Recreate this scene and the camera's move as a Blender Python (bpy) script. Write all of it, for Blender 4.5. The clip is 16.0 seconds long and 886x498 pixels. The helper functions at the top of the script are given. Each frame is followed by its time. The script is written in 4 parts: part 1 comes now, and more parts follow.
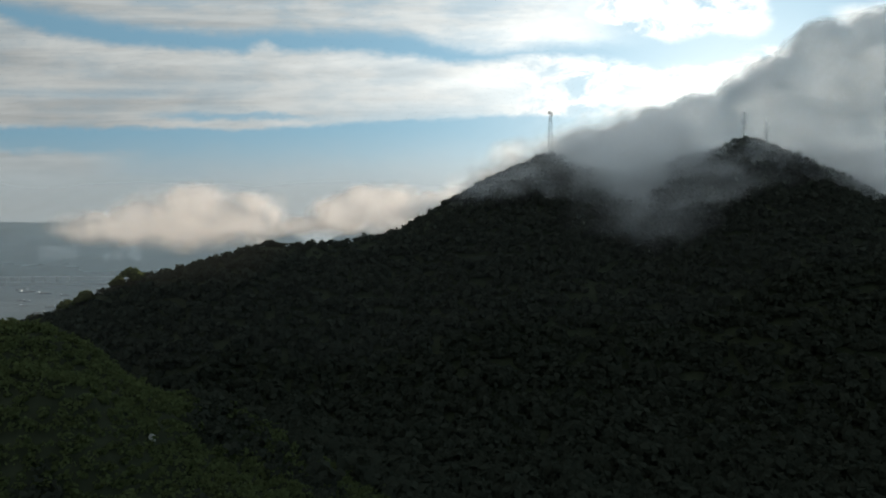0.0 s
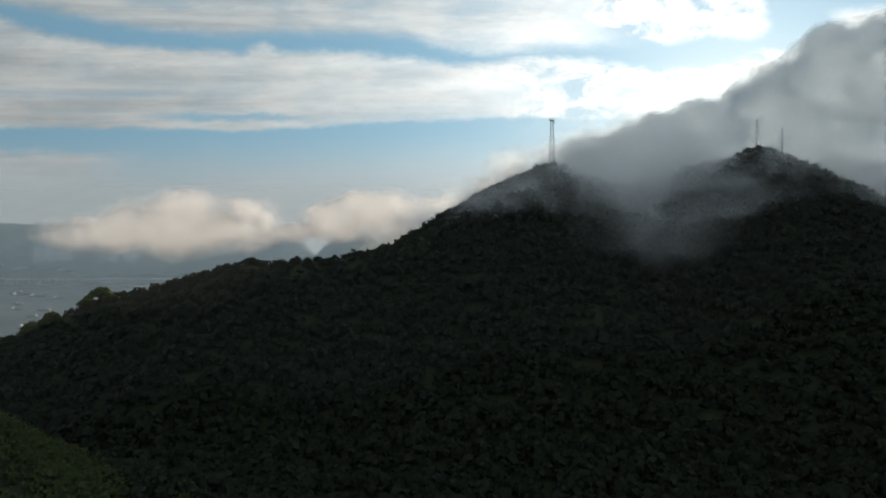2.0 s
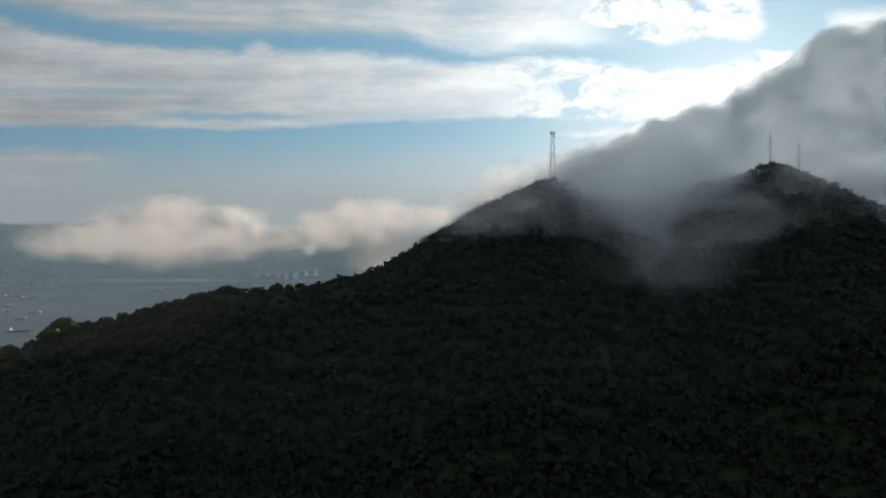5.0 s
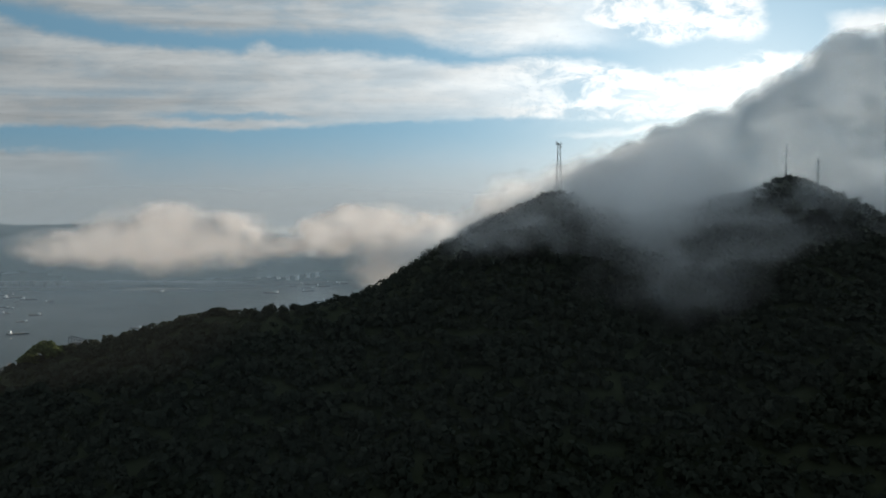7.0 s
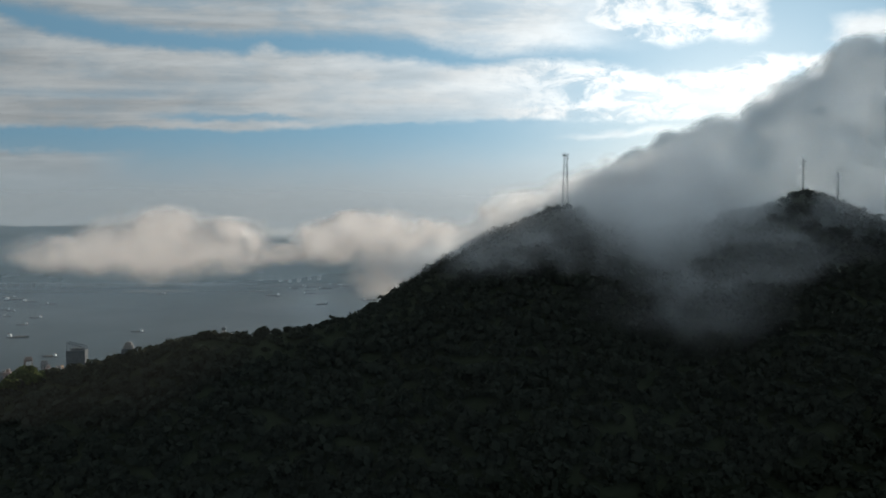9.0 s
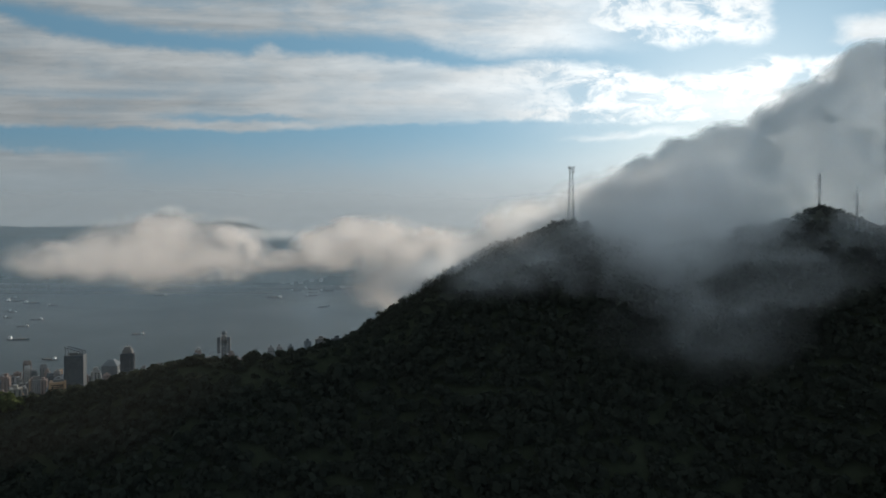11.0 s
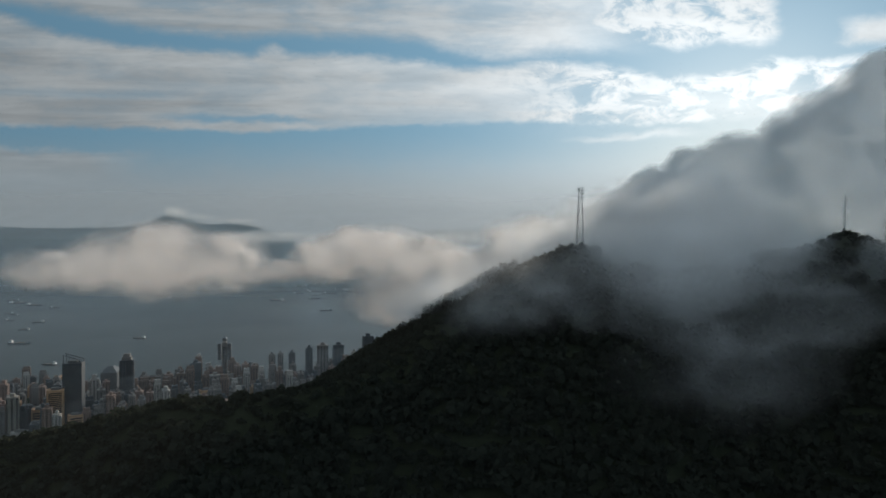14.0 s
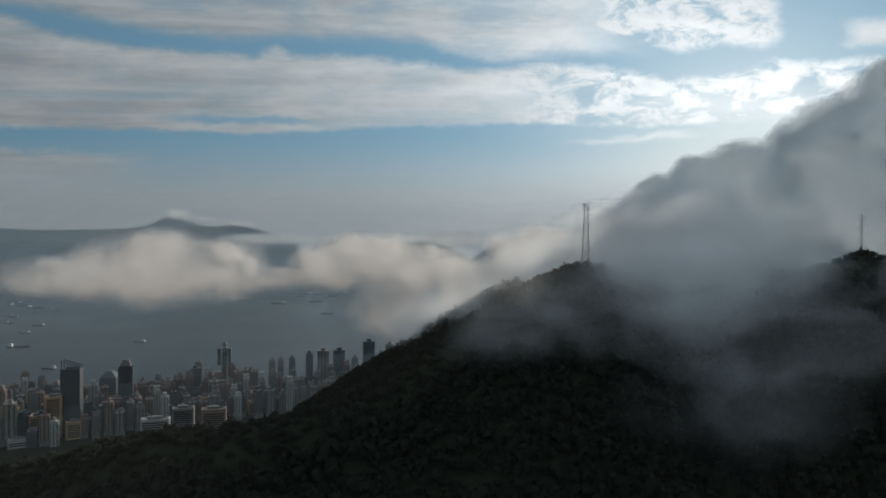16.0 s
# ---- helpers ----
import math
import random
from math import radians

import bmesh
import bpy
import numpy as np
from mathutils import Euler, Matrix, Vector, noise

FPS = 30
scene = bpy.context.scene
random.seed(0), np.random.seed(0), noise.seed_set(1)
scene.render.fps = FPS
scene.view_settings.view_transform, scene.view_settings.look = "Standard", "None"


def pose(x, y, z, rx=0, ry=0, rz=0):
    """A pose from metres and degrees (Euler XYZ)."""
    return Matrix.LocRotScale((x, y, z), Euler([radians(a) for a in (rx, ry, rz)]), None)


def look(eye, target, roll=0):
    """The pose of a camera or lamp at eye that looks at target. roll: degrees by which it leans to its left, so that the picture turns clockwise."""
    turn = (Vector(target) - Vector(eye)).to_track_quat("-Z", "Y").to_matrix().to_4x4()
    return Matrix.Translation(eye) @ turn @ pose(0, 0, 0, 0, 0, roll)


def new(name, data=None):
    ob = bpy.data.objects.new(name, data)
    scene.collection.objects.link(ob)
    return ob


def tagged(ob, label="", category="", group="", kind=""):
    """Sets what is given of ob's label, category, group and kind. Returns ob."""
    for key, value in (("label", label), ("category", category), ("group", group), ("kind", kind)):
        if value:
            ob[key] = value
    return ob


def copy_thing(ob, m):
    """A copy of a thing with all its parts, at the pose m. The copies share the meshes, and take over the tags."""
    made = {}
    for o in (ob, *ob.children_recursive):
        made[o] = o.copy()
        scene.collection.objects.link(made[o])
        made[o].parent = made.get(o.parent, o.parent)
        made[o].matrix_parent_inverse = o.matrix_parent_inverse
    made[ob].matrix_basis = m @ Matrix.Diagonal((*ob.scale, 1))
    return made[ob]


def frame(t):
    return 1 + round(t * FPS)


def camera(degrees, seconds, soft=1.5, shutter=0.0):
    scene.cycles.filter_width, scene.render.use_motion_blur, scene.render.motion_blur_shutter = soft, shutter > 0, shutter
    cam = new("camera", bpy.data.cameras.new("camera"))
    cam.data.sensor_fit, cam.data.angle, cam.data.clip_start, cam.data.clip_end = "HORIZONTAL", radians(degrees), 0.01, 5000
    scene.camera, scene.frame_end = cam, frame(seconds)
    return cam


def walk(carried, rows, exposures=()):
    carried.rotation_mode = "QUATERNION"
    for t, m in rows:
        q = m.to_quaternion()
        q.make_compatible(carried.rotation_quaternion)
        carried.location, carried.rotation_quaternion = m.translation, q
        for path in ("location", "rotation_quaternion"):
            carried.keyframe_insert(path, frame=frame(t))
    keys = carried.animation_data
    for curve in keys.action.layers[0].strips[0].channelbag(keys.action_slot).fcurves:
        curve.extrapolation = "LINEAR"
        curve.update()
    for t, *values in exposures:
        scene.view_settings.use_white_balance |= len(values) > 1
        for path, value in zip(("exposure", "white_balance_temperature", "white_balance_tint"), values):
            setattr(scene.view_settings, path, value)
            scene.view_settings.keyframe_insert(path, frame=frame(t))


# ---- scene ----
cam = camera(68.2, 16.0, soft=1.8)

# seconds, x, y, z, yaw, pitch, roll
PATH = [
    (0.0, 0.0, 0.0, 291.8, 0.00, -1.82, 0.42), (0.5, 0.5, 6.3, 293.5, 0.03, -1.78, 0.40),
    (1.0, 0.9, 12.3, 295.3, 0.04, -1.73, 0.38), (1.5, 1.3, 17.7, 297.0, 0.04, -1.71, 0.37),
    (2.0, 1.7, 22.5, 298.8, -0.17, -1.68, 0.29), (2.5, 1.9, 26.7, 300.7, -0.37, -1.66, 0.27),
    (3.0, 2.2, 30.5, 302.5, -0.49, -1.64, 0.21), (3.5, 2.5, 34.4, 304.3, -0.53, -1.68, 0.17),
    (4.0, 2.8, 38.3, 306.1, -0.54, -1.71, 0.16), (6.5, 3.4, 56.3, 315.4, -0.39, -1.68, 0.06),
    (7.0, 3.4, 59.8, 317.2, -0.34, -1.66, 0.03), (7.5, 3.4, 63.2, 318.9, -0.30, -1.63, 0.02),
    (8.0, 3.5, 66.5, 320.7, -0.24, -1.61, -0.02), (8.5, 3.6, 69.9, 322.4, -0.18, -1.57, -0.06),
    (9.0, 3.8, 73.2, 324.2, -0.13, -1.55, -0.08), (11.5, 5.1, 89.0, 333.1, 0.16, -1.44, -0.34),
    (12.0, 5.3, 91.9, 335.0, 0.21, -1.44, -0.35), (12.5, 5.4, 94.7, 336.9, 0.26, -1.41, -0.38),
    (13.0, 5.4, 97.4, 338.7, 0.33, -1.40, -0.42), (13.5, 5.5, 100.2, 340.4, 0.38, -1.39, -0.43),
    (14.0, 5.6, 103.0, 342.2, 0.43, -1.37, -0.47), (14.5, 5.7, 105.7, 343.9, 0.49, -1.36, -0.50),
    (15.0, 5.8, 108.5, 345.7, 0.54, -1.31, -0.55), (15.5, 6.0, 111.3, 347.5, 0.56, -1.30, -0.55),
    (16.0, 6.1, 114.0, 349.3, 0.60, -1.24, -0.58)]
walk(cam, [(t, pose(x, y, z, 90 + p, r, w)) for t, x, y, z, w, p, r in PATH],
     exposures=[(0.0, 0.46, 6800, 10), (4.0, 0.34, 6650, 10), (8.0, 0.20, 6500, 10), (12.0, 0.06, 6420, 10), (16.0, -0.14, 6380, 10)])

# ---------------------------------------------------------------- light
SUN_AZ, SUN_EL = 24.0, 11.0
sun_dir = Vector((math.sin(radians(SUN_AZ)) * math.cos(radians(SUN_EL)),
                  math.cos(radians(SUN_AZ)) * math.cos(radians(SUN_EL)), math.sin(radians(SUN_EL))))
sun_data = bpy.data.lights.new("sun", "SUN")
sun_data.energy, sun_data.angle, sun_data.color = 3.6, radians(0.6), (1.0, 0.90, 0.76)
sun = new("sun", sun_data)
sun.matrix_world = look(sun_dir * 1000, (0, 0, 0))


class Nodes:
    """A short way to write node trees."""

    def __init__(self, tree):
        self.tree = tree
        tree.nodes.clear()

    def add(self, kind, **sets):
        node = self.tree.nodes.new(kind)
        for key, value in sets.items():
            setattr(node, key, value)
        return node

    def put(self, socket, value):
        if isinstance(value, bpy.types.NodeSocket):
            self.tree.links.new(value, socket)
        elif value is not None:
            socket.default_value = value

    def m(self, op, a, b=None, c=None, clamp=False):
        node = self.add("ShaderNodeMath", operation=op, use_clamp=clamp)
        for socket, value in zip(node.inputs, (a, b, c)):
            self.put(socket, value)
        return node.outputs[0]

    def step(self, x, lo, hi):
        node = self.add("ShaderNodeMapRange", interpolation_type="SMOOTHSTEP")
        for socket, value in zip(node.inputs, (x, lo, hi, 0.0, 1.0)):
            self.put(socket, value)
        return node.outputs[0]

    def mix(self, f, a, b):
        node = self.add("ShaderNodeMix", data_type="RGBA")
        self.put(node.inputs[0], f)
        self.put(node.inputs[6], a)
        self.put(node.inputs[7], b)
        return node.outputs[2]

    def vec(self, x, y, z):
        node = self.add("ShaderNodeCombineXYZ")
        for socket, value in zip(node.inputs, (x, y, z)):
            self.put(socket, value)
        return node.outputs[0]

    def noise(self, v, scale, detail=4.0, rough=0.55, distort=0.0):
        node = self.add("ShaderNodeTexNoise")
        self.put(node.inputs["Vector"], v)
        for key, value in (("Scale", scale), ("Detail", detail), ("Roughness", rough), ("Distortion", distort)):
            self.put(node.inputs[key], value)
        return node.outputs[0]

    def sum(self, values):
        out = values[0]
        for value in values[1:]:
            out = self.m("ADD", out, value)
        return out


def rgb(r, g, b):
    return (r, g, b, 1.0)


def build_world():
    world = bpy.data.worlds.new("sky")
    scene.world = world
    world.use_nodes = True
    n = Nodes(world.node_tree)
    coord = n.add("ShaderNodeTexCoord")
    sep = n.add("ShaderNodeSeparateXYZ")
    n.put(sep.inputs[0], coord.outputs["Generated"])
    x, y, z = sep.outputs
    depth = n.m("MAXIMUM", n.m("ABSOLUTE", y), 0.25)
    u = n.m("DIVIDE", x, depth)            # tangent of the azimuth
    v = n.m("DIVIDE", z, depth)            # tangent of the elevation
    # streaks, drawn out along the horizon
    wide = n.noise(n.vec(u, n.m("MULTIPLY", v, 3.4), 0.0), 3.2, 6, 0.58, 0.3)
    fine = n.noise(n.vec(u, n.m("MULTIPLY", v, 1.9), 3.7), 15.0, 8, 0.62, 0.25)
    tiny = n.noise(n.vec(u, n.m("MULTIPLY", v, 1.5), 9.1), 46.0, 6, 0.66, 0.5)
    warp = n.m("ADD", n.m("MULTIPLY", n.m("SUBTRACT", wide, 0.5), 0.012), n.m("MULTIPLY", n.m("SUBTRACT", fine, 0.5), 0.026))
    warp = n.m("ADD", warp, n.m("MULTIPLY", n.m("SUBTRACT", tiny, 0.5), 0.010))
    vw = n.m("ADD", v, warp)
    uw = n.m("ADD", u, n.m("MULTIPLY", n.m("SUBTRACT", fine, 0.5), 0.07))

    span = n.m("DIVIDE", n.m("ADD", u, 0.8), 1.6, clamp=True)

    def line(points, top=0.5):
        """A value that runs through (tangent of azimuth, value) points."""
        ramp = n.add("ShaderNodeValToRGB")
        ramp.color_ramp.interpolation = "B_SPLINE" if len(points) < 5 else "LINEAR"
        marks = ramp.color_ramp.elements
        while len(marks) < len(points):
            marks.new(0.5)
        for mark, (a, b) in zip(marks, points):
            mark.position = (a + 0.8) / 1.6
            mark.color = (b / top, b / top, b / top, 1.0)
        n.put(ramp.inputs[0], span)
        return n.m("MULTIPLY", ramp.outputs[0], top)

    def ends(u0, u1, soft):
        return n.m("MULTIPLY", n.step(uw, u0 - soft, u0 + soft), n.m("SUBTRACT", 1.0, n.step(uw, u1 - soft, u1 + soft)))

    def between(lo, hi, low, high):
        """One between two wandering edges, with soft lower and upper rims."""
        a = n.step(n.m("SUBTRACT", vw, lo), -low, low)
        b = n.m("SUBTRACT", 1.0, n.step(n.m("SUBTRACT", vw, hi), -high, high))
        return n.m("MULTIPLY", a, b)

    body = n.noise(n.vec(u, n.m("MULTIPLY", v, 3.0), 8.0), 7.0, 8, 0.60, 0.2)
    ragged = n.noise(n.vec(u, n.m("MULTIPLY", v, 1.9), 5.0), 17.0, 9, 0.66, 0.5)
    sunward = n.step(u, 0.02, 0.30)

    # the long deck
    deck_top = line([(-0.70, 0.332), (-0.58, 0.299), (-0.50, 0.279), (-0.41, 0.273), (-0.30, 0.268), (-0.278, 0.279), (-0.264, 0.281),
                     (-0.245, 0.270), (-0.15, 0.268), (-0.06, 0.260), (0.04, 0.247), (0.14, 0.262), (0.23, 0.254), (0.33, 0.240),
                     (0.41, 0.246), (0.47, 0.264), (0.58, 0.270), (0.70, 0.276)])
    deck_foot = line([(-0.70, 0.160), (-0.50, 0.157), (-0.32, 0.153), (-0.22, 0.156), (-0.12, 0.163), (0.02, 0.167), (0.20, 0.168),
                      (0.34, 0.169), (0.41, 0.178), (0.50, 0.190), (0.70, 0.200)])
    deck = between(deck_foot, deck_top, 0.006, 0.010)
    slit = n.m("MULTIPLY", between(line([(-0.5, 0.172), (-0.1, 0.163)]), line([(-0.5, 0.182), (-0.1, 0.172)]), 0.005, 0.005), ends(-0.42, -0.20, 0.06))
    second = n.m("MULTIPLY", between(line([(-0.75, 0.203), (-0.3, 0.200)]), line([(-0.75, 0.216), (-0.3, 0.210)]), 0.006, 0.006), ends(-0.75, -0.40, 0.08))
    thinned = n.m("ADD", n.m("MULTIPLY", slit, 0.80), n.m("MULTIPLY", second, 0.28))
    fade = n.m("MULTIPLY", n.step(u, -0.22, -0.08), n.m("SUBTRACT", 1.0, n.step(v, 0.165, 0.200)))   # the deck's thin lower rim
    thinned = n.m("ADD", thinned, n.m("MULTIPLY", fade, n.m("MULTIPLY", n.m("SUBTRACT", 1.0, n.step(u, 0.02, 0.12)), 0.40)))
    holes = n.m("MULTIPLY", n.m("SUBTRACT", 1.0, n.step(ragged, 0.38, 0.58)), n.m("MULTIPLY", n.step(u, 0.04, 0.26), 0.96))
    deck = n.m("MULTIPLY", deck, n.m("SUBTRACT", 1.0, n.m("MAXIMUM", thinned, holes), clamp=True))
    deck = n.m("MULTIPLY", deck, n.m("ADD", 0.74, n.m("MULTIPLY", n.step(body, 0.34, 0.60), 0.26)))

    # the sheet above it, thinning out towards the sun
    sheet_foot = line([(-0.72, 0.352), (-0.60, 0.334), (-0.50, 0.312), (-0.41, 0.300), (-0.33, 0.293), (-0.24, 0.298), (-0.14, 0.296),
                       (-0.05, 0.288), (0.02, 0.270), (0.09, 0.262), (0.16, 0.270)])
    sheet = n.m("MULTIPLY", n.step(n.m("SUBTRACT", vw, sheet_foot), -0.010, 0.020), n.m("SUBTRACT", 1.0, n.step(uw, 0.14, 0.34)))
    sheet = n.m("MULTIPLY", sheet, n.m("ADD", 0.50, n.m("MULTIPLY", n.step(body, 0.32, 0.60), 0.44)))

    # heaps of bright broken cloud
    heap_foot = line([(0.18, 0.330), (0.25, 0.298), (0.34, 0.285), (0.41, 0.300), (0.47, 0.292), (0.52, 0.300)])
    heaps = n.m("MULTIPLY", between(heap_foot, line([(0.1, 0.40), (0.6, 0.37)]), 0.012, 0.03), ends(0.215, 0.485, 0.020))
    heaps = n.m("MULTIPLY", heaps, n.m("SUBTRACT", 1.0, n.m("MULTIPLY", n.m("SUBTRACT", 1.0, n.step(ragged, 0.35, 0.55)), 0.98)))
    edge_heap = n.m("MULTIPLY", between(line([(0.5, 0.296), (0.8, 0.290)]), line([(0.5, 0.320), (0.8, 0.335)]), 0.010, 0.014), ends(0.600, 1.4, 0.025))
    wisp = n.m("MULTIPLY", between(line([(0.18, 0.138), (0.38, 0.152)]), line([(0.18, 0.145), (0.38, 0.164)]), 0.005, 0.006), ends(0.20, 0.36, 0.05))
    low = n.m("MULTIPLY", between(line([(-0.8, 0.070), (-0.4, 0.085)]), line([(-0.8, 0.128), (-0.5, 0.116)]), 0.030, 0.008), ends(-1.6, -0.50, 0.05))
    overhead = n.m("MULTIPLY", n.step(v, 0.42, 0.75), n.m("ADD", 0.30, n.m("MULTIPLY", n.step(wide, 0.40, 0.60), 0.45)))
    cover = deck
    for other in (sheet, n.m("MULTIPLY", heaps, 0.92), n.m("MULTIPLY", edge_heap, 0.9), n.m("MULTIPLY", wisp, 0.55), n.m("MULTIPLY", low, 0.78), overhead):
        cover = n.m("MAXIMUM", cover, other)
    veil = n.m("MULTIPLY", sunward, n.m("MULTIPLY", n.step(v, 0.12, 0.20), n.m("MULTIPLY", n.m("MULTIPLY", n.step(wide, 0.36, 0.60), n.m("SUBTRACT", 1.0, n.step(v, 0.19, 0.26))), 0.50)))
    cover = n.m("MAXIMUM", cover, veil)
    haze = n.m("SUBTRACT", 1.0, n.step(n.m("ADD", v, n.m("MULTIPLY", warp, 0.9)), 0.035, 0.160))
    haze = n.m("MULTIPLY", haze, 0.95)

    # nearness to the sun
    du = n.m("DIVIDE", n.m("SUBTRACT", u, sun_dir.x / sun_dir.y), 0.40)
    dv = n.m("DIVIDE", n.m("SUBTRACT", v, sun_dir.z / sun_dir.y), 0.26)
    glow = n.m("EXPONENT", n.m("MULTIPLY", n.m("ADD", n.m("MULTIPLY", du, du), n.m("MULTIPLY", dv, dv)), -1.0))
    front = n.step(y, -0.35, 0.75)          # the half of the sky that holds the sun is the brighter one
    glow = n.m("MULTIPLY", glow, front)
    side = n.step(u, -0.80, 0.10)
    behind = n.m("SUBTRACT", 1.0, front)

    sky = n.add("ShaderNodeTexSky", sky_type="NISHITA", sun_disc=False, sun_elevation=radians(SUN_EL),
                sun_rotation=radians(SUN_AZ), air_density=1.0, dust_density=0.6, ozone_density=1.6)
    blue = n.add("ShaderNodeBackground")
    n.put(blue.inputs[0], n.mix(0.85, sky.outputs[0], rgb(1.85, 3.75, 5.25)))
    n.put(blue.inputs[1], n.m("ADD", n.m("ADD", 0.052, n.m("MULTIPLY", side, 0.020)), n.sum([n.m("MULTIPLY", front, 0.012), n.m("MULTIPLY", glow, 0.045), n.m("MULTIPLY", behind, 0.014)])))

    streak = n.noise(n.vec(n.m("MULTIPLY", u, 0.9), n.m("MULTIPLY", v, 9.0), 1.3), 3.4, 7, 0.62, 0.35)
    shade = n.m("ADD", 0.60, n.m("ADD", n.m("MULTIPLY", body, 0.36), n.m("MULTIPLY", n.step(streak, 0.32, 0.66), 0.30)))
    crest = n.step(n.m("SUBTRACT", vw, n.m("SUBTRACT", deck_top, 0.060)), 0.0, 0.055)   # tops catch more light than the flat foot
    shade = n.m("ADD", shade, n.m("MULTIPLY", n.m("MULTIPLY", crest, deck), 0.16))
    light = n.m("ADD", n.m("MULTIPLY", shade, n.m("ADD", n.m("ADD", 0.20, n.m("MULTIPLY", side, 0.12)), n.m("ADD", n.m("MULTIPLY", front, 0.11), n.m("MULTIPLY", behind, 0.08)))), n.m("MULTIPLY", glow, n.m("ADD", 0.54, n.m("MULTIPLY", ragged, 0.50))))
    cloud = n.add("ShaderNodeBackground")
    n.put(cloud.inputs[0], n.mix(glow, rgb(0.925, 1.0, 1.03), rgb(0.97, 0.995, 0.985)))
    n.put(cloud.inputs[1], light)

    murk = n.add("ShaderNodeBackground")
    n.put(murk.inputs[0], n.mix(n.step(v, 0.0, 0.10), rgb(0.945, 0.995, 0.995), rgb(0.88, 0.975, 1.02)))
    n.put(murk.inputs[1], n.m("ADD", n.m("ADD", n.m("ADD", 0.16, n.m("MULTIPLY", side, 0.10)), n.m("ADD", n.m("MULTIPLY", front, 0.125), n.m("MULTIPLY", behind, 0.07))), n.m("MULTIPLY", glow, 0.52)))

    first = n.add("ShaderNodeMixShader")
    n.put(first.inputs[0], haze)
    n.put(first.inputs[1], blue.outputs[0])
    n.put(first.inputs[2], murk.outputs[0])
    both = n.add("ShaderNodeMixShader")
    n.put(both.inputs[0], cover)
    n.put(both.inputs[1], first.outputs[0])
    n.put(both.inputs[2], cloud.outputs[0])
    out = n.add("ShaderNodeOutputWorld")
    n.put(out.inputs[0], both.outputs[0])


build_world()
scene.cycles.transparent_max_bounces = 128


# ---------------------------------------------------------------- materials
def material(name, low, high, scale, rough=0.8, metal=0.0, bump=0.3, island=0.0, fine=8.0):
    """A surface whose colour wanders between two tones at two scales, with a fine relief."""
    mat = bpy.data.materials.new(name)
    mat.use_nodes = True
    n = Nodes(mat.node_tree)
    coord = n.add("ShaderNodeTexCoord").outputs["Object"]
    a = n.noise(coord, scale, 5, 0.6)
    b = n.noise(coord, scale * fine, 3, 0.6)
    f = n.m("ADD", n.m("MULTIPLY", n.step(a, 0.3, 0.7), 0.6), n.m("MULTIPLY", n.step(b, 0.3, 0.7), 0.4))
    if island:
        geo = n.add("ShaderNodeNewGeometry")
        f = n.m("ADD", n.m("MULTIPLY", f, 1 - island), n.m("MULTIPLY", geo.outputs["Random Per Island"], island))
    shader = n.add("ShaderNodeBsdfPrincipled")
    n.put(shader.inputs["Base Color"], n.mix(f, rgb(*low), rgb(*high)))
    n.put(shader.inputs["Roughness"], rough)
    n.put(shader.inputs["Metallic"], metal)
    if bump:
        node = n.add("ShaderNodeBump")
        node.inputs["Strength"].default_value = bump
        n.put(node.inputs["Height"], b)
        n.put(shader.inputs["Normal"], node.outputs[0])
    out = n.add("ShaderNodeOutputMaterial")
    n.put(out.inputs[0], shader.outputs[0])
    return mat


def leaf_material(name, low, high):
    mat = bpy.data.materials.new(name)
    mat.use_nodes = True
    n = Nodes(mat.node_tree)
    coord = n.add("ShaderNodeTexCoord").outputs["Object"]
    geo = n.add("ShaderNodeNewGeometry")
    f = n.m("ADD", n.m("MULTIPLY", n.noise(coord, 0.06, 4, 0.6), 0.5), n.m("MULTIPLY", geo.outputs["Random Per Island"], 0.5))
    tone = n.mix(f, rgb(*low), rgb(*high))
    a, b, c = n.add("ShaderNodeBsdfDiffuse"), n.add("ShaderNodeBsdfTranslucent"), n.add("ShaderNodeMixShader")
    n.put(a.inputs[0], tone)
    n.put(b.inputs[0], tone)
    n.put(c.inputs[0], 0.5)
    n.put(c.inputs[1], a.outputs[0])
    n.put(c.inputs[2], b.outputs[0])
    out = n.add("ShaderNodeOutputMaterial")
    n.put(out.inputs[0], c.outputs[0])
    return mat


def sea_material():
    mat = bpy.data.materials.new("sea_water")
    mat.use_nodes = True
    n = Nodes(mat.node_tree)
    coord = n.add("ShaderNodeTexCoord").outputs["Object"]
    shader = n.add("ShaderNodeBsdfPrincipled")
    swell = n.noise(coord, 0.035, 6, 0.65)
    calm = n.noise(coord, 0.0016, 4, 0.6)
    n.put(shader.inputs["Base Color"], n.mix(calm, rgb(0.016, 0.031, 0.034), rgb(0.028, 0.046, 0.049)))
    n.put(shader.inputs["Roughness"], n.m("ADD", 0.20, n.m("MULTIPLY", calm, 0.25)))
    shader.inputs["IOR"].default_value = 1.33
    bump = n.add("ShaderNodeBump")
    bump.inputs["Strength"].default_value, bump.inputs["Distance"].default_value = 0.6, 1.6
    n.put(bump.inputs["Height"], swell)
    n.put(shader.inputs["Normal"], bump.outputs[0])
    out = n.add("ShaderNodeOutputMaterial")
    n.put(out.inputs[0], shader.outputs[0])
    return mat


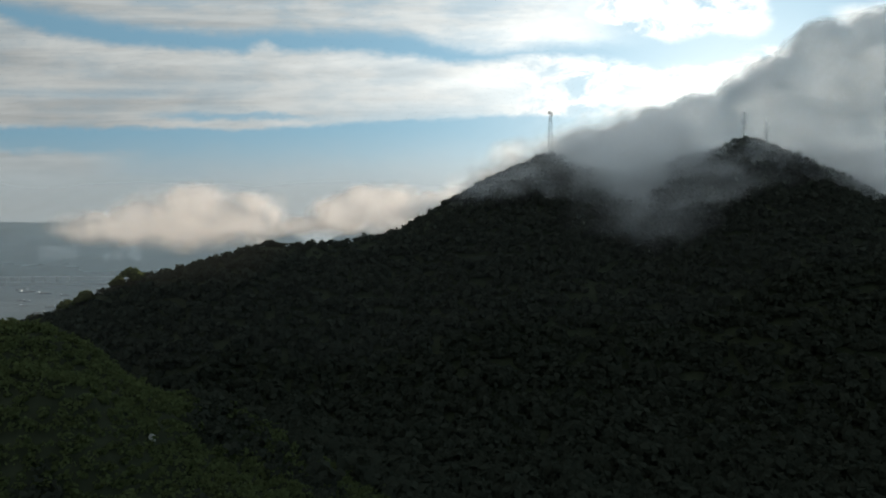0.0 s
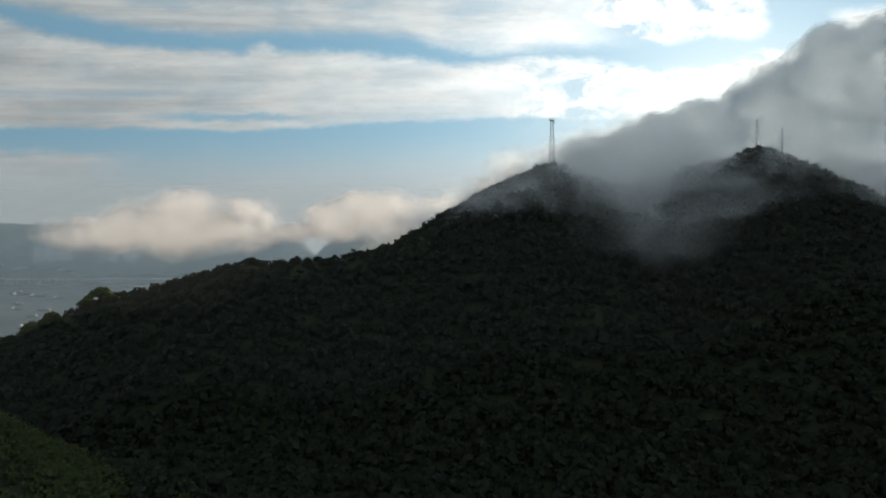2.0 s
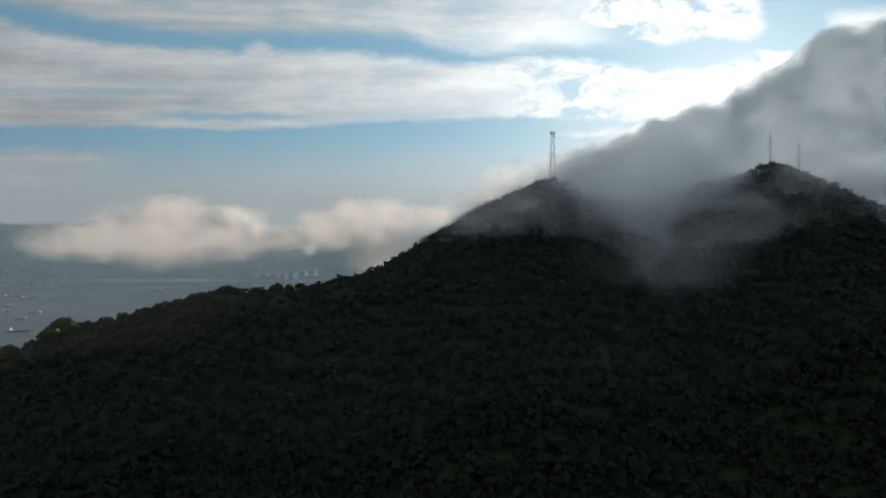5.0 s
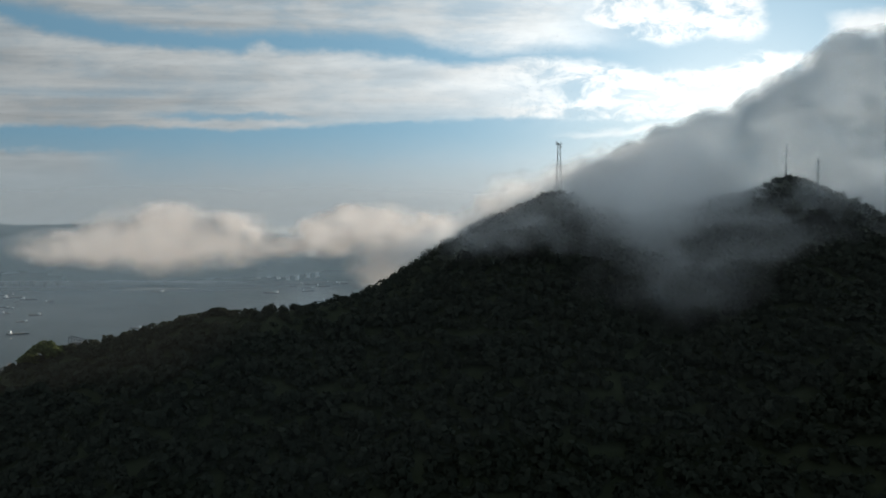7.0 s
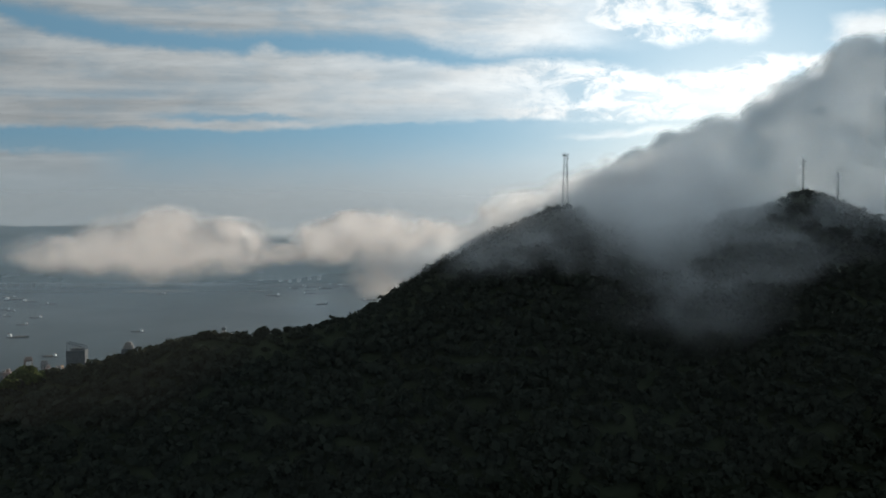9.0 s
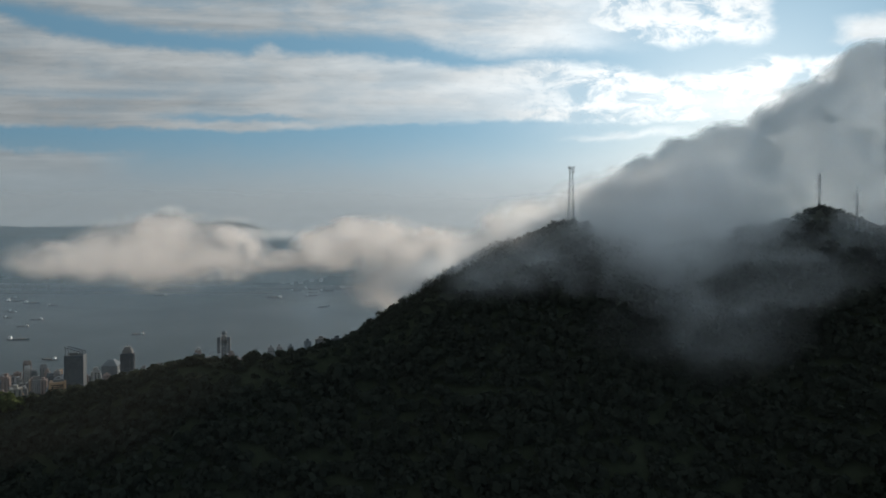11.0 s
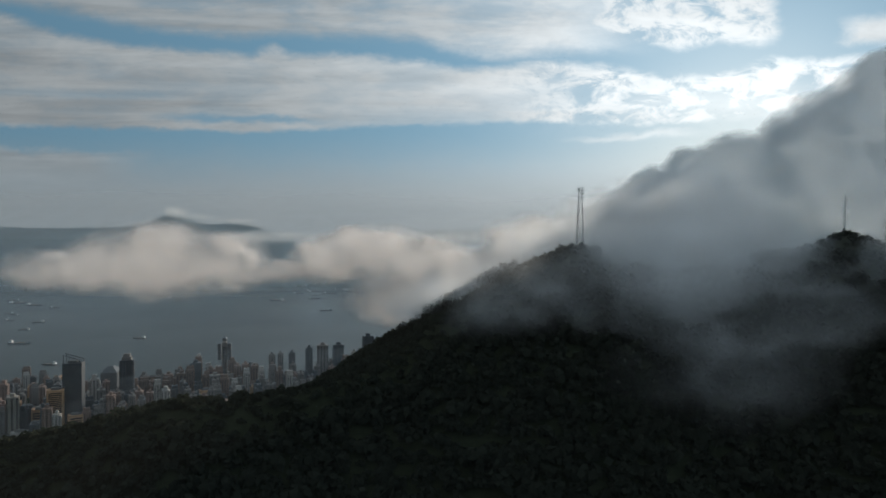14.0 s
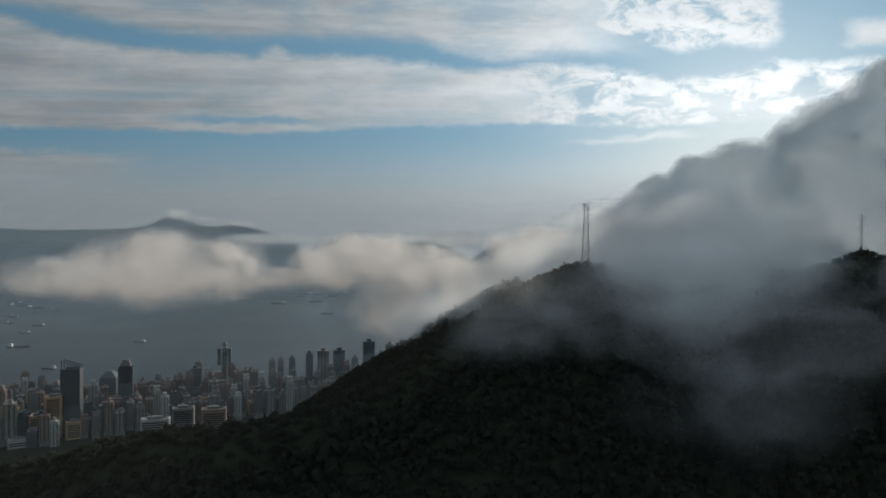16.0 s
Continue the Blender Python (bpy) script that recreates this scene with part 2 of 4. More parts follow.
def vapour(name, alpha, scale, tint=(0.97, 0.97, 0.97), patchy=0.75, soft=True, back=0.6, alike=True):
    """Cloud: a thin skin that lets most of the light through and scatters the rest."""
    mat = bpy.data.materials.new(name)
    mat.use_nodes = True
    n = Nodes(mat.node_tree)
    coord = n.add("ShaderNodeTexCoord").outputs["Object"]
    a = n.noise(coord, scale, 5, 0.6)
    part_open = n.m("ADD", 1 - patchy, n.m("MULTIPLY", n.step(a, 0.30, 0.70), patchy * 1.4))
    if soft:
        dense = n.add("ShaderNodeAttribute", attribute_name="thickness").outputs["Fac"]
        part_open = n.m("MULTIPLY", part_open, n.m("POWER", dense, 1.5))
    part_open = n.m("MULTIPLY", part_open, alpha, clamp=True)
    d, t, both = n.add("ShaderNodeBsdfDiffuse"), n.add("ShaderNodeBsdfTranslucent"), n.add("ShaderNodeMixShader")
    n.put(d.inputs[0], rgb(*tint))
    n.put(t.inputs[0], rgb(*tint))
    n.put(both.inputs[0], back)
    for lobe in (d, t) if alike else ():    # droplets scatter alike whichever way a flake lies
        n.put(lobe.inputs["Normal"], n.vec(*(-sun_dir)))
    n.put(both.inputs[1], d.outputs[0])
    n.put(both.inputs[2], t.outputs[0])
    clear, final = n.add("ShaderNodeBsdfTransparent"), n.add("ShaderNodeMixShader")
    n.put(final.inputs[0], part_open)
    n.put(final.inputs[1], clear.outputs[0])
    n.put(final.inputs[2], both.outputs[0])
    out = n.add("ShaderNodeOutputMaterial")
    n.put(out.inputs[0], final.outputs[0])
    return mat


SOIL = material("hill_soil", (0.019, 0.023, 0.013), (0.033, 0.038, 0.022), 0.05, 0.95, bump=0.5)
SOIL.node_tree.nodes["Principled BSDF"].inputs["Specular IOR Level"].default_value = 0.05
LEAF = leaf_material("woodland_leaf", (0.036, 0.042, 0.031), (0.056, 0.063, 0.047))
# scrub's own lighter green; on the ridge trees sunlight put into the colour
LEAF_LIGHT = leaf_material("green_and_sunlit_leaf", (0.058, 0.076, 0.030), (0.110, 0.132, 0.056))
BARK = material("bark", (0.05, 0.04, 0.03), (0.11, 0.09, 0.07), 2.0, 0.9)
SEA = sea_material()
STEEL = material("galvanised_steel", (0.16, 0.17, 0.18), (0.26, 0.27, 0.28), 0.6, 0.55, 0.7, 0.1)
FAR_HILL = material("far_hill_woods", (0.035, 0.055, 0.050), (0.060, 0.080, 0.070), 0.006, 0.95, bump=0.4)
SHORE = material("far_shore", (0.07, 0.08, 0.08), (0.13, 0.13, 0.12), 0.01, 0.9)


# ---------------------------------------------------------------- mesh helpers
def mesh_object(name, verts, faces, mat, parent=None, smooth=False):
    data = bpy.data.meshes.new(name)
    data.from_pydata(verts, [], faces)
    data.materials.append(mat)
    if smooth:
        data.polygons.foreach_set("use_smooth", [True] * len(data.polygons))
    ob = new(name, data)
    ob.parent = parent
    return ob


def fast_mesh(name, verts, faces, mat, smooth=False):
    """A mesh from arrays: verts (n, 3), faces (m, 3 or 4)."""
    verts, faces = np.asarray(verts, dtype=np.float32), np.asarray(faces, dtype=np.int32)
    data = bpy.data.meshes.new(name)
    data.vertices.add(len(verts))
    data.vertices.foreach_set("co", verts.ravel())
    k = faces.shape[1]
    data.loops.add(faces.size)
    data.loops.foreach_set("vertex_index", faces.ravel())
    data.polygons.add(len(faces))
    data.polygons.foreach_set("loop_start", np.arange(0, faces.size, k, dtype=np.int32))
    data.polygons.foreach_set("loop_total", np.full(len(faces), k, dtype=np.int32))
    if smooth:
        data.polygons.foreach_set("use_smooth", np.ones(len(faces), dtype=bool))
    data.update(calc_edges=True)
    data.validate()
    data.materials.append(mat)
    return new(name, data)


def part(name, bm, mat, parent, label=""):
    data = bpy.data.meshes.new(name)
    bm.to_mesh(data)
    bm.free()
    data.materials.append(mat)
    ob = new(name, data)
    ob.parent = parent
    return tagged(ob, label)


def box(bm, x0, x1, y0, y1, z0, z1):
    v = [bm.verts.new(c) for c in ((x0, y0, z0), (x1, y0, z0), (x1, y1, z0), (x0, y1, z0),
                                   (x0, y0, z1), (x1, y0, z1), (x1, y1, z1), (x0, y1, z1))]
    for f in ((3, 2, 1, 0), (4, 5, 6, 7), (0, 1, 5, 4), (1, 2, 6, 5), (2, 3, 7, 6), (3, 0, 4, 7)):
        bm.faces.new([v[i] for i in f])


def rod(bm, a, b, r0, r1=None, sides=6):
    """A round bar between two points."""
    a, b = Vector(a), Vector(b)
    r1 = r0 if r1 is None else r1
    turn = (b - a).to_track_quat("Z", "Y")
    rings = []
    for p, r in ((a, r0), (b, r1)):
        rings.append([bm.verts.new(p + turn @ Vector((r * math.cos(math.tau * k / sides), r * math.sin(math.tau * k / sides), 0)))
                      for k in range(sides)])
    for k in range(sides):
        bm.faces.new((rings[0][k], rings[0][(k + 1) % sides], rings[1][(k + 1) % sides], rings[1][k]))
    bm.faces.new(rings[0][::-1])
    bm.faces.new(rings[1])


LATTICE = np.random.RandomState(5).rand(64, 64, 64).astype(np.float32)


def value_noise(p, octaves=4, gain=0.5):
    """Smooth noise, about -1 to 1, at points (..., 3)."""
    total, amp, norm = 0.0, 1.0, 0.0
    p = np.asarray(p, dtype=np.float64)
    for o in range(octaves):
        q = p * 2.03 ** o + 17.3 * o
        i = np.floor(q).astype(int)
        f = q - i
        f = f * f * (3 - 2 * f)
        i0, i1 = i % 64, (i + 1) % 64
        c = 0.0
        for dx in (0, 1):
            wx = f[..., 0] if dx else 1 - f[..., 0]
            ix = (i1 if dx else i0)[..., 0]
            for dy in (0, 1):
                wy = f[..., 1] if dy else 1 - f[..., 1]
                iy = (i1 if dy else i0)[..., 1]
                for dz in (0, 1):
                    wz = f[..., 2] if dz else 1 - f[..., 2]
                    iz = (i1 if dz else i0)[..., 2]
                    c = c + wx * wy * wz * LATTICE[ix, iy, iz]
        total = total + amp * (2 * c - 1)
        norm += amp
        amp *= gain
    return total / norm * 1.6


# ---------------------------------------------------------------- the hill
CREST = [(-620, 250, 70), (-420, 262, 145), (-300, 285, 203), (-190, 312, 247), (-143, 320, 265), (-86, 320, 281),
         (-29, 342, 286.5), (4, 368, 297.5), (38, 377, 323), (68, 409, 334), (110, 414, 324), (150, 398, 334),
         (180, 389, 342), (206, 384, 323), (250, 380, 298), (330, 368, 262), (520, 330, 190), (760, 300, 110)]


SPUR = [(64, 414, 330), (40, 442, 322), (8, 472, 299), (-28, 515, 271), (-80, 590, 225)]


def height(x, y):
    """Ground level of the hill, the town's plain and the sea bed."""
    x, y = np.asarray(x, dtype=np.float64), np.asarray(y, dtype=np.float64)
    best = np.full(x.shape, -1e9)
    pairs = list(zip(CREST, CREST[1:])) + list(zip(SPUR, SPUR[1:]))
    for k, ((ax, ay, az), (bx, by, bz)) in enumerate(pairs):
        ex, ey = bx - ax, by - ay
        t = np.clip(((x - ax) * ex + (y - ay) * ey) / (ex * ex + ey * ey), 0, 1)
        dx, dy = x - ax - t * ex, y - ay - t * ey
        d = np.hypot(dx, dy)
        slope = np.where(dy < 0, 0.66, 0.43 if k < 6 else 0.72)
        h = az + t * (bz - az) - slope * (np.sqrt(d * d + 144) - 12)
        best = np.logaddexp(best / 3.0, h / 3.0) * 3.0
    p = np.stack([x / 70, y / 70, np.zeros_like(x)], -1)
    rough = value_noise(p, 4)
    near = np.exp(-(((x + 85) / 70) ** 2 + ((y - 110) / 60) ** 2))
    lumps = value_noise(np.stack([x / 19, y / 19, np.full_like(x, 3.0)], -1), 3)
    floor = 221 + (55 + 4.5 * lumps) * near + 30 * np.exp(-(((x - 20) / 90) ** 2 + ((y + 60) / 80) ** 2))
    away = np.clip((np.hypot(x * 0.8, y - 60) - 160) / 500, 0, 1)
    floor = floor - 210 * away * (y < 330) - 400 * (y >= 330)
    best = np.logaddexp(best / 10.0, floor / 10.0) * 10.0
    best = best + rough * np.clip((best - 30) / 120, 0, 1) * 3.0
    shore = 1655 + 0.16 * x + 30 * np.sin(x / 210.0)
    plain = np.where(y < shore, 6.0, -6.0) + np.clip((best - 8) / 30, -0.3, 1)
    return np.where(best > 8, best, np.where(y > 330, plain, np.maximum(best, -6)))


def spaced(lo, hi, coarse, zones):
    """Steps along an axis, finer inside the zones (lo, hi, step)."""
    out, p = [], lo
    while p < hi:
        out.append(p)
        p += min([s for a, b, s in zones if a <= p < b] + [coarse])
    return np.array(out + [hi])


def grid_mesh(name, xs, ys, mat):
    gx, gy = np.meshgrid(xs, ys)
    verts = np.stack([gx, gy, height(gx, gy)], -1).reshape(-1, 3)
    nx, ny = len(xs), len(ys)
    i = (np.arange(ny - 1)[:, None] * nx + np.arange(nx - 1)[None]).ravel()
    return fast_mesh(name, verts, np.stack([i, i + 1, i + nx + 1, i + nx], -1), mat, True)


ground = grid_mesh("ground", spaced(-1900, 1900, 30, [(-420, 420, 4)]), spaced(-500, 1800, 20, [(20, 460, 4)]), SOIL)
tagged(ground, "dark wooded hill with two summits above a flat town plain", "hill", kind="structure")

bm = bmesh.new()
bmesh.ops.create_circle(bm, cap_ends=True, segments=96, radius=9000)
bm.normal_update()
water = part("water", bm, SEA, None)
water.location = (0, 2000, 0)
tagged(water, "calm grey bay water under a hazy sky", "water", kind="structure")


def iso_surface(field, level, origin, cell):
    """The surface where a sampled field crosses a level (surface nets)."""
    inside = field > level
    corners = [(i, j, k) for i in (0, 1) for j in (0, 1) for k in (0, 1)]
    nx, ny, nz = (s - 1 for s in field.shape)
    view = lambda a, c: a[c[0]:c[0] + nx, c[1]:c[1] + ny, c[2]:c[2] + nz]
    count = sum(view(inside, c).astype(int) for c in corners)
    active = (count > 0) & (count < 8)
    total, hits = np.zeros((nx, ny, nz, 3)), np.zeros((nx, ny, nz))
    for a in corners:
        for axis in range(3):
            if a[axis]:
                continue
            b = tuple(1 if q == axis else a[q] for q in range(3))
            fa, fb = view(field, a), view(field, b)
            cross = (fa > level) != (fb > level)
            t = np.where(cross, (level - fa) / np.where(cross, fb - fa, 1), 0)
            for q in range(3):
                total[..., q] += np.where(cross, a[q] + (t if q == axis else 0), 0)
            hits += cross
    where = np.argwhere(active)
    index = np.full((nx, ny, nz), -1)
    index[active] = np.arange(len(where))
    verts = (where + total[active] / hits[active][:, None]) * cell + origin
    faces = []
    for axis in range(3):
        u, v = (axis + 1) % 3, (axis + 2) % 3
        lo = [slice(1, -1)] * 3
        hi = [slice(1, -1)] * 3
        lo[axis], hi[axis] = slice(0, -1), slice(1, None)
        a, b = inside[tuple(lo)], inside[tuple(hi)]
        for flip, mask in ((False, a & ~b), (True, b & ~a)):
            p = np.argwhere(mask)
            if not len(p):
                continue
            p = p + np.array([0 if q == axis else 1 for q in range(3)])
            quad = []
            for du, dv in ((0, 0), (-1, 0), (-1, -1), (0, -1)):
                c = p.copy()
                c[:, u] += du
                c[:, v] += dv
                quad.append(index[c[:, 0], c[:, 1], c[:, 2]])
            quad = np.stack(quad, -1)
            faces.append(quad[:, ::-1] if flip else quad)
    return verts, np.concatenate(faces)


def cloud(name, lobes, cell, layers, grain, rough, label, category="cloud", seed=0.0, billow=0.0, puffs=0):
    """A bank of cloud: lobes (x, y, z, rx, ry, rz) melted together and torn by noise, as nested skins of vapour."""
    lobes = np.array(lobes, dtype=float)
    middle = lobes[:, :3].mean(0)
    rng = np.random.RandomState(int(seed * 10) + 3)
    heads = []
    for k in range(puffs):                  # smaller heads that swell out of the upper sides
        x, y, z, rx, ry, rz = lobes[rng.randint(len(lobes))]
        d = rng.normal(size=3)
        d[2] = abs(d[2]) * 0.9 - 0.15
        d /= np.linalg.norm(d)
        r = rng.uniform(0.28, 0.54)
        heads.append((x + d[0] * rx * 0.86, y + d[1] * ry * 0.86, z + d[2] * rz * 0.86, r * rx, r * min(rx, ry), r * min(rx, rz) * 1.05))
    if heads:
        lobes = np.concatenate([lobes, np.array(heads)])
    lo = (lobes[:, :3] - lobes[:, 3:] * 1.6).min(0)
    hi = (lobes[:, :3] + lobes[:, 3:] * 1.6).max(0)
    axes = [np.arange(a, b + cell, cell) for a, b in zip(lo, hi)]
    p = np.stack(np.meshgrid(*axes, indexing="ij"), -1)
    field = np.full(p.shape[:3], -50.0)
    for x, y, z, rx, ry, rz in lobes:
        d = np.sqrt(((p[..., 0] - x) / rx) ** 2 + ((p[..., 1] - y) / ry) ** 2 + ((p[..., 2] - z) / rz) ** 2)
        field = np.logaddexp(field, (1 - d) * 9 * (1.0 if rx > 30 else 0.8))
    drawn = p * np.array([1.0, 1.0, 1.5])    # cloud is drawn out level
    field = field / 9
    near = np.clip((field + 0.55) / 0.45, 0, 1)     # no stray scraps far outside the lobes
    field = field + near * rough * value_noise(drawn / grain + seed, 5, 0.55)
    field = field + near * billow * (0.5 - np.abs(value_noise(drawn / (grain * 0.55) + seed + 7, 3, 0.5)))
    for axis in range(3):
        for end in (0, -1):
            edge = [slice(None)] * 3
            edge[axis] = end
            field[tuple(edge)] = -9
    base = new(name)
    base.location = tuple(middle)
    for level, skin in layers:              # from the thin rim to the dense inside
        v, f = iso_surface(field, level, np.array([a[0] for a in axes]), cell)
        fast_mesh("layer", v - middle, f, skin, True).parent = base
    return tagged(base, label, category)


def skins(name, count, start, step, thin, dense, scale, tint, patchy, back):
    """Nested skins of vapour, from the thin rim of a cloud to its dense inside: (level, material) pairs."""
    out = []
    for k in range(count):
        a = thin + (dense - thin) * (k / (count - 1)) ** 1.5
        out.append((start + step * k, vapour(name, a, scale, tint, patchy * (1 - 0.5 * k / count), False, back, False)))
    return out


HILL_SKINS = skins("hill_cloud_layer", 16, -0.03, 0.022, 0.05, 0.19, 0.02, (0.82, 0.865, 0.895), 0.40, 0.58)
TAIL_SKINS = skins("tail_cloud_layer", 14, -0.06, 0.036, 0.024, 0.075, 0.03, (0.97, 0.985, 1.0), 0.5, 0.82)
MIST_SKINS = skins("mist_layer", 14, -0.10, 0.050, 0.022, 0.13, 0.030, (0.985, 0.995, 1.0), 0.5, 0.86)
VEIL_SKINS = skins("veil_layer", 14, -0.22, 0.062, 0.010, 0.050, 0.030, (0.985, 0.995, 1.0), 0.6, 0.86)
BAY_SKINS = skins("low_cloud_layer", 18, -0.16, 0.038, 0.012, 0.10, 0.014, (0.95, 0.915, 0.895), 0.25, 0.58)
FAR_SKINS = skins("far_cloud_layer", 6, 0.0, 0.08, 0.08, 0.20, 0.008, (1.0, 0.98, 0.96), 0.6, 0.6)

cloud("hill_cloud", [(275, 750, 393, 46, 60, 43), (232, 738, 372, 42, 60, 36), (386, 752, 424, 62, 70, 60), (455, 756, 446, 74, 80, 70),
                     (560, 762, 460, 96, 90, 86), (700, 770, 480, 120, 90, 100), (300, 746, 356, 80, 60, 64), (420, 750, 350, 110, 70, 84),
                     (580, 760, 360, 130, 80, 100), (190, 716, 346, 44, 50, 42)],
      5.0, HILL_SKINS, 60.0, 0.24, "grey backlit cloud pouring over the wooded summits", billow=0.30, puffs=46)
cloud("hill_cloud", [(60, 545, 314, 36, 34, 26), (100, 566, 334, 42, 36, 34), (142, 590, 344, 44, 38, 36), (176, 616, 346, 40, 36, 36), (20, 540, 290, 44, 34, 28)],
      4.0, TAIL_SKINS, 44.0, 0.40, "thin grey cloud trailing off behind the main summit", seed=2.6, billow=0.30, puffs=24)
cloud("summit_mist", [(30, 428, 318, 26, 15, 15), (4, 444, 303, 26, 15, 14), (56, 430, 330, 28, 16, 18), (84, 430, 336, 34, 20, 20), (112, 432, 340, 40, 22, 26), (142, 424, 340, 34, 20, 26), (214, 412, 322, 34, 18, 24), (250, 408, 312, 40, 18, 26)],
      3.2, MIST_SKINS, 30.0, 0.50, "soft grey mist filling the saddle between the summits", "mist", 7.7)
cloud("mist_wisp", [(84, 394, 338, 22, 12, 16), (104, 396, 334, 30, 14, 24), (130, 390, 333, 30, 14, 26), (152, 380, 328, 24, 12, 20), (112, 372, 316, 40, 12, 22)],
      3.0, MIST_SKINS, 30.0, 0.45, "soft mist curling over the crest between the summits", "mist", 3.1)
cloud("mist_wisp", [(44, 352, 302, 30, 13, 26), (80, 356, 306, 40, 14, 34), (116, 352, 304, 44, 14, 38), (146, 344, 304, 38, 14, 32),
                    (106, 326, 280, 50, 14, 30)],
      3.5, VEIL_SKINS, 44.0, 0.80, "thin torn mist drifting down the wooded slope", "mist", 4.4)
cloud("mist_wisp", [(188, 356, 324, 24, 11, 18), (216, 350, 314, 34, 13, 26), (246, 352, 312, 42, 14, 32), (286, 354, 302, 46, 15, 34), (226, 338, 298, 34, 12, 22), (208, 366, 330, 26, 11, 16)],
      3.2, MIST_SKINS, 36.0, 0.60, "thin torn mist beside the rounded summit", "mist", 6.4)
cloud("mountain_cap_cloud", [(-1850, 4560, 470, 90, 50, 40), (-1700, 4560, 440, 110, 50, 22), (-1450, 4560, 415, 130, 50, 14)],
      9.0, FAR_SKINS, 60.0, 0.32, "small white cloud clinging to the distant peak", seed=8.8, billow=0.3)
cloud("low_cloud", [(-452, 850, 298, 50, 40, 22), (-405, 850, 300, 50, 40, 26), (-330, 850, 308, 66, 44, 40), (-270, 856, 302, 58, 40, 30), (-222, 862, 312, 26, 28, 25), (-318, 848, 327, 32, 30, 20), (-380, 846, 316, 30, 28, 18), (-188, 868, 298, 34, 26, 13)],
      4.0, BAY_SKINS, 46.0, 0.42, "pale sunlit low cloud hanging over the bay", seed=1.7, billow=0.22, puffs=22)
cloud("low_cloud", [(-136, 880, 311, 42, 34, 26), (-84, 876, 316, 54, 36, 29), (-24, 856, 314, 52, 36, 24), (-104, 876, 332, 26, 26, 17), (-50, 864, 332, 22, 24, 15)],
      4.0, BAY_SKINS, 42.0, 0.44, "pale sunlit low cloud drifting over the water", seed=9.2, billow=0.22, puffs=22)
cloud("low_cloud", [(-36, 742, 282, 52, 36, 30), (4, 712, 290, 54, 38, 34), (44, 680, 302, 56, 40, 36), (80, 660, 318, 50, 40, 34)],
      4.0, BAY_SKINS, 46.0, 0.40, "pale sunlit low cloud spilling from behind the hill", seed=5.3, billow=0.22, puffs=18)
cloud("far_cloud_bank", [(-1150, 4300, 312, 330, 90, 42), (-560, 4260, 318, 380, 90, 44), (80, 4230, 322, 380, 90, 48), (680, 4200, 326, 380, 90, 50)],
      20.0, FAR_SKINS, 170.0, 0.34, "flat pale cloud bank low over the far sea", seed=4.3, billow=0.3)


def haze_sheet(name, y0, y1, z0, z1, most, label):
    """A long thin sheet of haze that rises and thickens with the distance."""
    xs, ts = np.linspace(-1.35, 1.35, 28), np.linspace(0, 1, 40)
    gx, gt = np.meshgrid(xs, ts)
    y = y0 + (y1 - y0) * gt
    zz = z0 + (z1 - z0) * gt ** 1.6
    i = (np.arange(39)[:, None] * 28 + np.arange(27)[None]).ravel()
    mat = vapour(name + "_vapour", most, 0.0012, tint=(0.88, 0.96, 1.0), patchy=0.25, back=0.35, alike=False)
    ob = fast_mesh(name, np.stack([gx * y, y, zz], -1).reshape(-1, 3), np.stack([i, i + 1, i + 29, i + 28], -1), mat, True)
    dens = np.clip(gt / 0.55, 0, 1) * np.clip((1 - gt) / 0.30, 0, 1)
    ob.data.attributes.new("thickness", "FLOAT", "POINT").data.foreach_set("value", dens.astype(np.float32).ravel())
    return tagged(ob, label, "haze", kind="stuff")


def slope_air():
    """The faint morning air between the valley and the wooded slope."""
    gx, gz = np.meshgrid(np.linspace(-420, 420, 29), np.linspace(90, 400, 24))
    y = 250 + 0.30 * (gz - 240) + 12 * np.sin(gx / 130)
    i = (np.arange(23)[:, None] * 29 + np.arange(28)[None]).ravel()
    mat = vapour("slope_air_vapour", 0.0095, 0.006, tint=(1.0, 1.0, 0.98), patchy=0.3, back=0.5, alike=False)
    ob = fast_mesh("slope_haze", np.stack([gx, y, gz], -1).reshape(-1, 3), np.stack([i, i + 1, i + 30, i + 29], -1), mat, True)
    dens = np.clip((400 - gz) / 110, 0, 1) * np.clip((420 - np.abs(gx)) / 60, 0, 1)
    ob.data.attributes.new("thickness", "FLOAT", "POINT").data.foreach_set("value", dens.astype(np.float32).ravel())
    return tagged(ob, "faint morning haze hanging before the wooded slope", "haze", kind="stuff")


slope_air()
haze_sheet("sea_haze", 1500, 3950, 14, 760, 0.50, "thin bluish haze over the far bay")
haze_sheet("town_haze", 700, 3300, 30, 400, 0.26, "faint morning haze over the town and the water")


